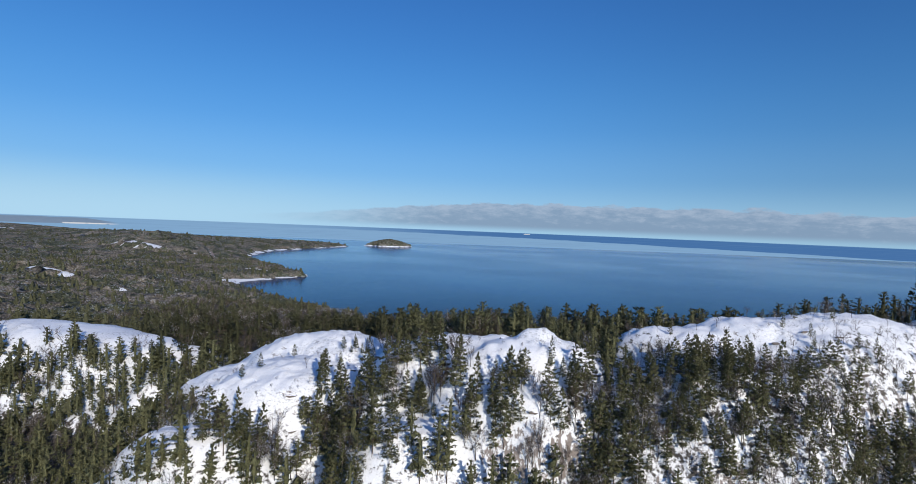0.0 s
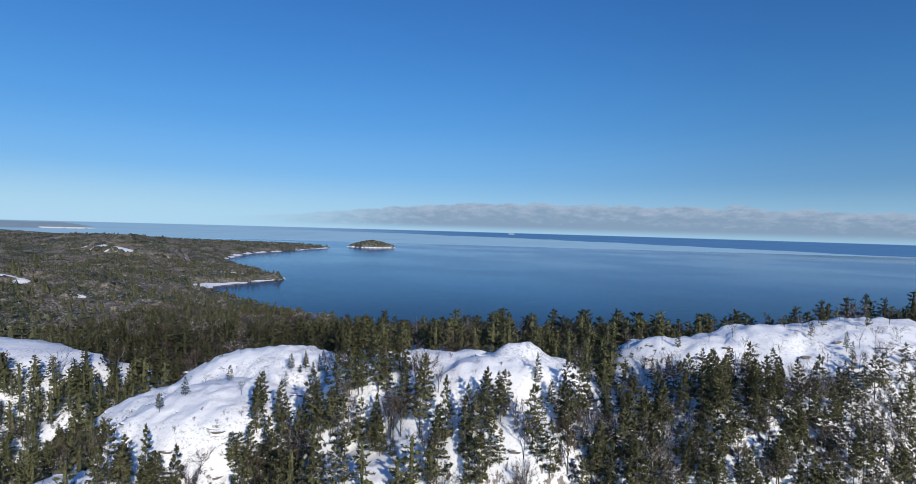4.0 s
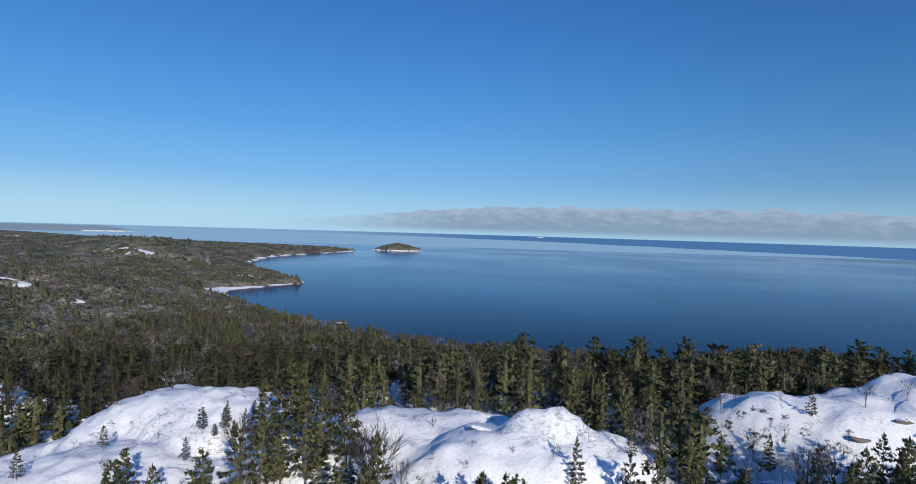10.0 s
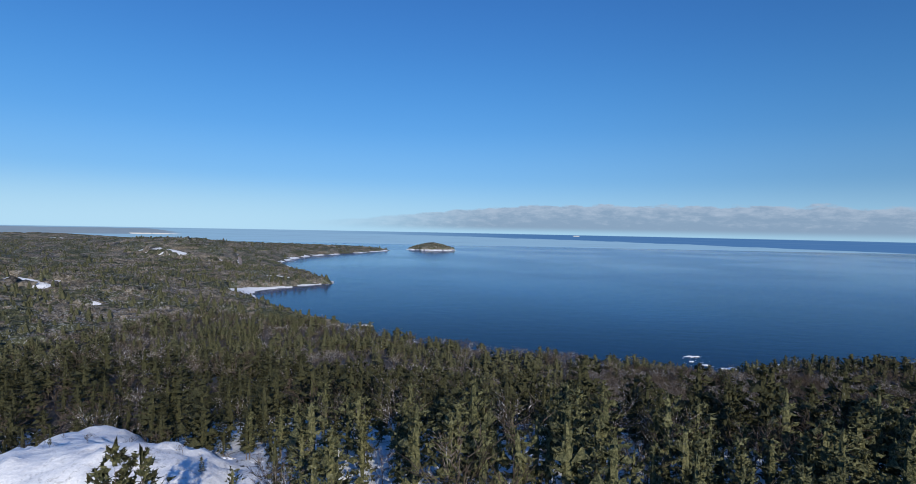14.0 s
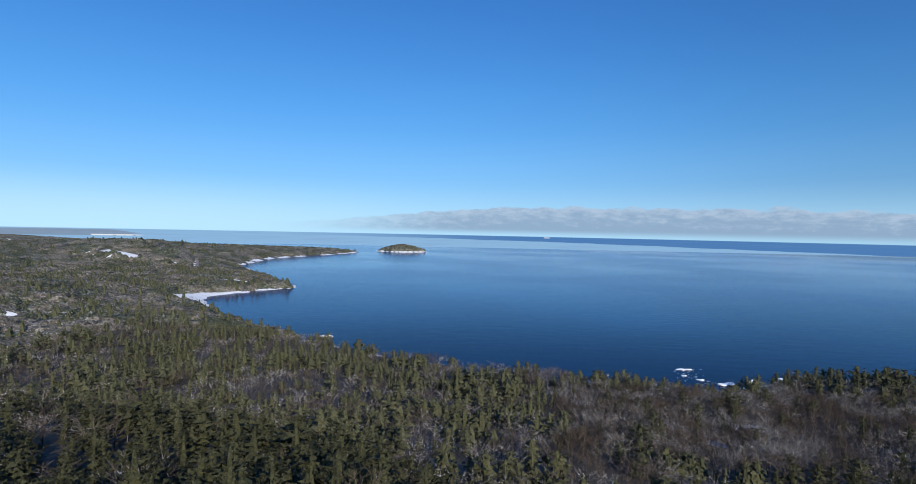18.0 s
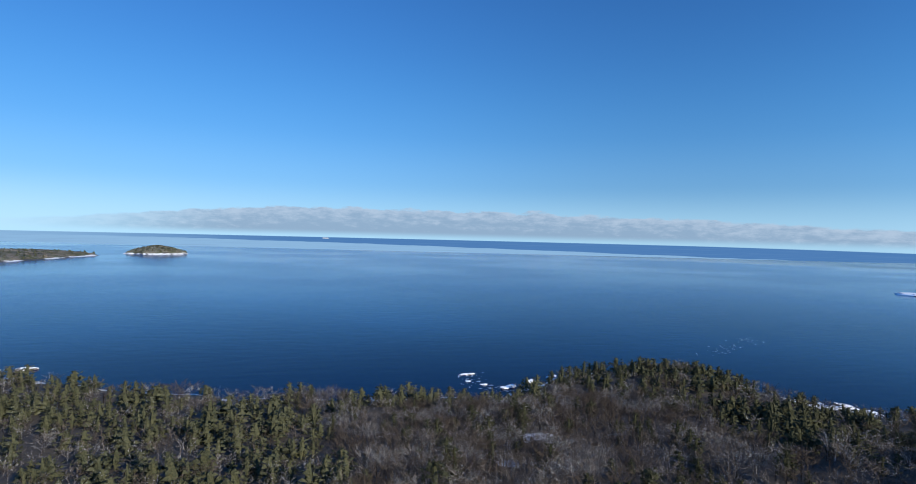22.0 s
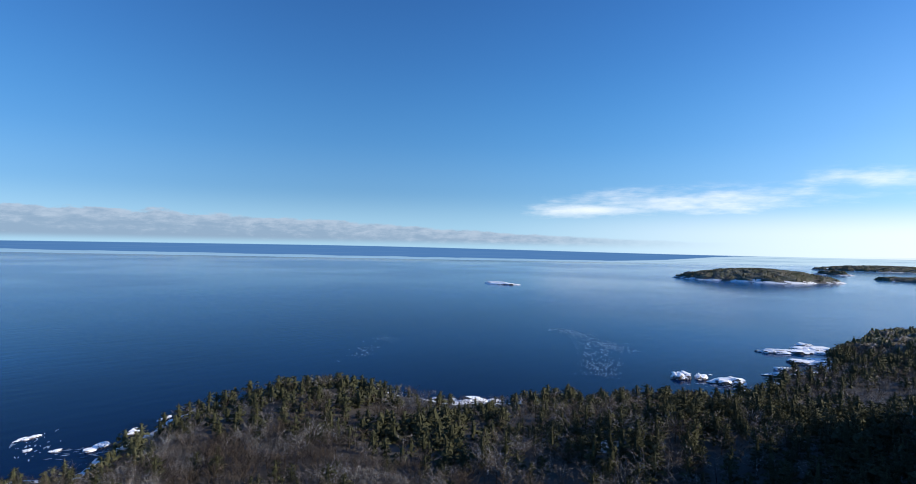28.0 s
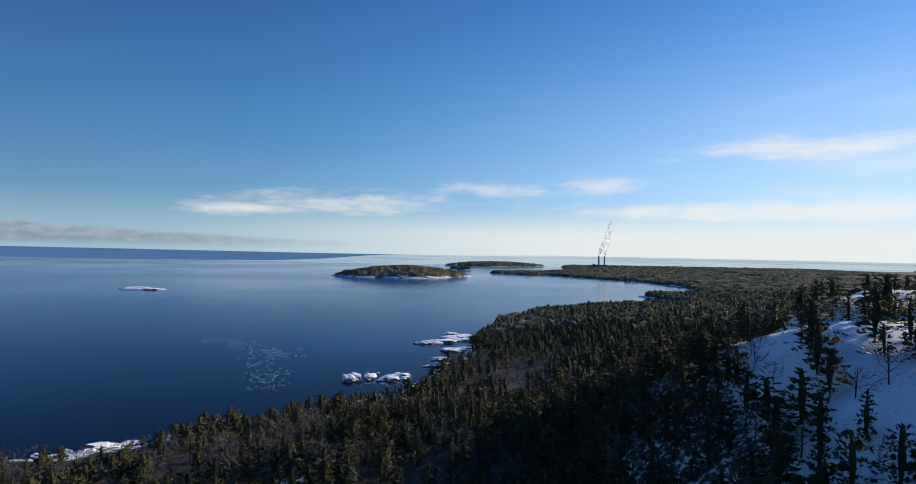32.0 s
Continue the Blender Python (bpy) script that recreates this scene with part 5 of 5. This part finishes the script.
# place, half-widths, height, turn
BLUFF_ROCKS = [(-272, 934, 9, 5, 3.4, 10), (146, 853, 10, 3, 1.5, 20), (138, 826, 4, 2.5, 1.2, 0),
               (148, 811, 5, 3, 1.5, 0), (170, 800, 9, 5, 2.5, 30), (197, 815, 9, 4, 2, 40),
               (409, 714, 7, 5, 4, 60), (421, 702, 5, 3, 2.5, 60), (426, 686, 14, 7, 4.5, 130),
               (440, 671, 9, 5, 3.2, 130), (462, 655, 6, 3, 1.5, 130), (226, 829, 8, 4, 2, 30),
               (178, 782, 7, 5, 2, 50)]
POINT_ROCKS = [(653, 582, 11, 10, 8, 20), (668, 565, 10, 8, 6, 0), (664, 538, 16, 10, 6.5, 120),
               (690, 563, 2.5, 2, 1.2, 0), (636, 517, 11, 6, 4, 50), (741, 511, 12, 6, 4, 130),
               (781, 506, 12, 6, 4, 120), (847, 494, 26, 13, 6.5, 115), (893, 541, 19, 9, 5.5, 110),
               (910, 524, 20, 10, 5.5, 110), (955, 508, 24, 12, 6, 120), (993, 521, 12, 6, 3.5, 110),
               (870, 486, 16, 9, 4, 100), (930, 500, 18, 9, 4, 100)]
FAR_ROCKS = [(1670, 1545, 26, 62, 9, 3), (1890, 30, 30, 14, 4, 10), (1850, 8, 26, 14, 5, 40),
             (1440, 270, 16, 8, 3, 40), (1400, 305, 20, 10, 4, 60)]
ROCKS = BLUFF_ROCKS + POINT_ROCKS + FAR_ROCKS
for _n, (x, y, rx, ry, h, turn) in enumerate(ROCKS):
    shore_rock(x, y, rx, ry, h, turn, 500 + _n)


# ---- power station ----
def box(w, d, h, z=0.0, bev=0.0):
    bm = bmesh.new()
    bmesh.ops.create_cube(bm, size=1.0, matrix=Matrix.LocRotScale((0, 0, z + h / 2), None, (w, d, h)))
    if bev:
        bmesh.ops.bevel(bm, geom=bm.edges[:], offset=bev, segments=1, affect="EDGES")
    return bm


def tube(r0, r1, h, n=20):
    bm = bmesh.new()
    bmesh.ops.create_cone(bm, segments=n, radius1=r0, radius2=r1, depth=h, cap_ends=True, matrix=Matrix.Translation((0, 0, h / 2)))
    return bm


def power_station():
    x, y = 4660, -215
    z = float(height(x, y))
    ob = tagged(new("power_station"), "grey power station with two tall chimney stacks", "power station")
    ob.matrix_world = pose(x, y, z, 0, 0, -2)
    part("boiler_house", box(44, 96, 25, 0, 1), M_CLAD, ob, at=(0, 0, 0))
    part("turbine_hall", box(34, 120, 15, 0, 1), M_CLAD, ob, at=(-40, -10, 0))
    part("coal_tower", box(16, 18, 31, 0, 1), M_CLAD, ob, at=(0, 62, 0))
    part("annex", box(30, 34, 24, 0, 1), M_CONCRETE, ob, at=(-10, -190, 0))
    for side in (22, -22):
        stack = part("chimney", tube(8, 5.5, 92), M_CONCRETE, ob, at=(10, side, 0))
        part("rim", tube(6.4, 6.2, 3.0), M_CLAD, stack, "dark band round the chimney top", at=(0, 0, 88))
        part("band", tube(7.0, 6.9, 2.0), M_CLAD, stack, "dark steel band", at=(0, 0, 60))
    return ob


power_station()


def steam(x, y, z, h, drift, seed):
    """A rising, leaning column of steam in rounded puffs."""
    off = Vector((seed * 1.7, 3.1, 0))
    v, f, m, k = [], [], 26, 14
    for n in range(m):
        t = n / (m - 1)
        r = h * (0.018 + 0.078 * math.sin(math.pi * min(1, t * 1.05)) ** 0.7 * (1 - 0.35 * t))
        mid = Vector((0, h * (drift * t ** 1.3 + 0.03 * noise.noise(Vector((t * 5, 0, 0)) + off)), h * t))
        for j in range(k):
            a = 6.2832 * j / k
            d = Vector((math.cos(a), math.sin(a), 0))
            w = 1 + 0.5 * noise.noise(d * 1.1 + Vector((0, 0, t * 9)) + off) + 0.3 * noise.noise(d * 2.4 + Vector((0, 0, t * 21)) + off)
            v.append(mid + d * r * max(0.15, w))
        if n:
            f += [((n - 1) * k + j, (n - 1) * k + (j + 1) % k, n * k + (j + 1) % k, n * k + j) for j in range(k)]
    me = bpy.data.meshes.new("steam_plume")
    me.from_pydata(v, [], f)
    for p in me.polygons:
        p.use_smooth = True
    ob = thing("steam_plume", me, M_STEAM, label="white steam rising over the chimney stacks", category="steam", group="steam plumes")
    ob.location = (x, y, z)
    return ob


steam(4668, -193, float(height(4660, -215)) + 90, 130, -0.30, 900)
steam(4668, -238, float(height(4660, -215)) + 90, 290, -0.16, 901)


def deck(x, y, turn, length, seed):
    """A small timber viewing platform with a railing."""
    z = float(height(x, y)) + 0.5
    ob = tagged(new("viewing_deck"), "weathered timber viewing platform with railing on the summit", "platform", "summit platforms")
    ob.matrix_world = pose(x, y, z, 0, 0, turn)
    for k in range(12):
        part("plank", box(length, 0.28, 0.06, 0), M_TIMBER, ob, at=(0, -1.75 + 0.32 * k, 0))
    for side in (-1.95, 1.95):
        part("rail", box(length, 0.09, 0.14, 0), M_TIMBER, ob, at=(0, side, 1.05))
        part("rail", box(length, 0.06, 0.12, 0), M_TIMBER, ob, at=(0, side, 0.55))
        n = int(length / 2) + 1
        for k in range(n):
            part("post", box(0.14, 0.14, 2.7, 0), M_TIMBER, ob, at=(-length / 2 + 0.1 + k * (length - 0.2) / (n - 1), side, -1.5))
    return ob


deck(350, 282, -55, 18, 1)
deck(316, 247, -40, 12, 2)


def slush(name, label, lines, n, seed, wide):
    """Drifting slivers of new ice along a few lines on the water."""
    rng = np.random.RandomState(seed)
    tris = []
    for (ax, ay), (bx, by) in lines:
        for _ in range(n):
            t, k = rng.rand(), rng.normal(0, wide)
            L, a = rng.uniform(0.7, 3.4), rng.uniform(-0.5, 0.5) + math.atan2(by - ay, bx - ax)
            cx, cy = ax + (bx - ax) * t + rng.normal(0, wide), ay + (by - ay) * t + k
            c, s = math.cos(a), math.sin(a)
            w = L * rng.uniform(0.1, 0.3)
            tris.append([(cx - c * L, cy - s * L, 0.05), (cx + c * L * 0.3 + s * w, cy + s * L * 0.3 - c * w, 0.05), (cx + c * L, cy + s * L, 0.05)])
            tris.append([(cx - c * L, cy - s * L, 0.05), (cx + c * L, cy + s * L, 0.05), (cx - c * L * 0.2 - s * w, cy - s * L * 0.2 + c * w, 0.05)])
    return thing(name, tri_mesh(name, np.array(tris)), M_FLOE, label=label, category="ice", kind="stuff")


slush("drifting_ice", "thin white slivers of ice drifting on the lake", [((873, 858), (830, 790)), ((840, 790), (700, 700)), ((800, 740), (760, 690)), ((690, 690), (600, 650))], 170, 61, 12)
slush("shore_slush", "pale slush ice drifting off the rocks", [((150, 850), (135, 815)), ((150, 805), (175, 790)), ((640, 560), (650, 530)), ((594, 980), (447, 894)), ((625, 1000), (482, 916))], 40, 62, 7)
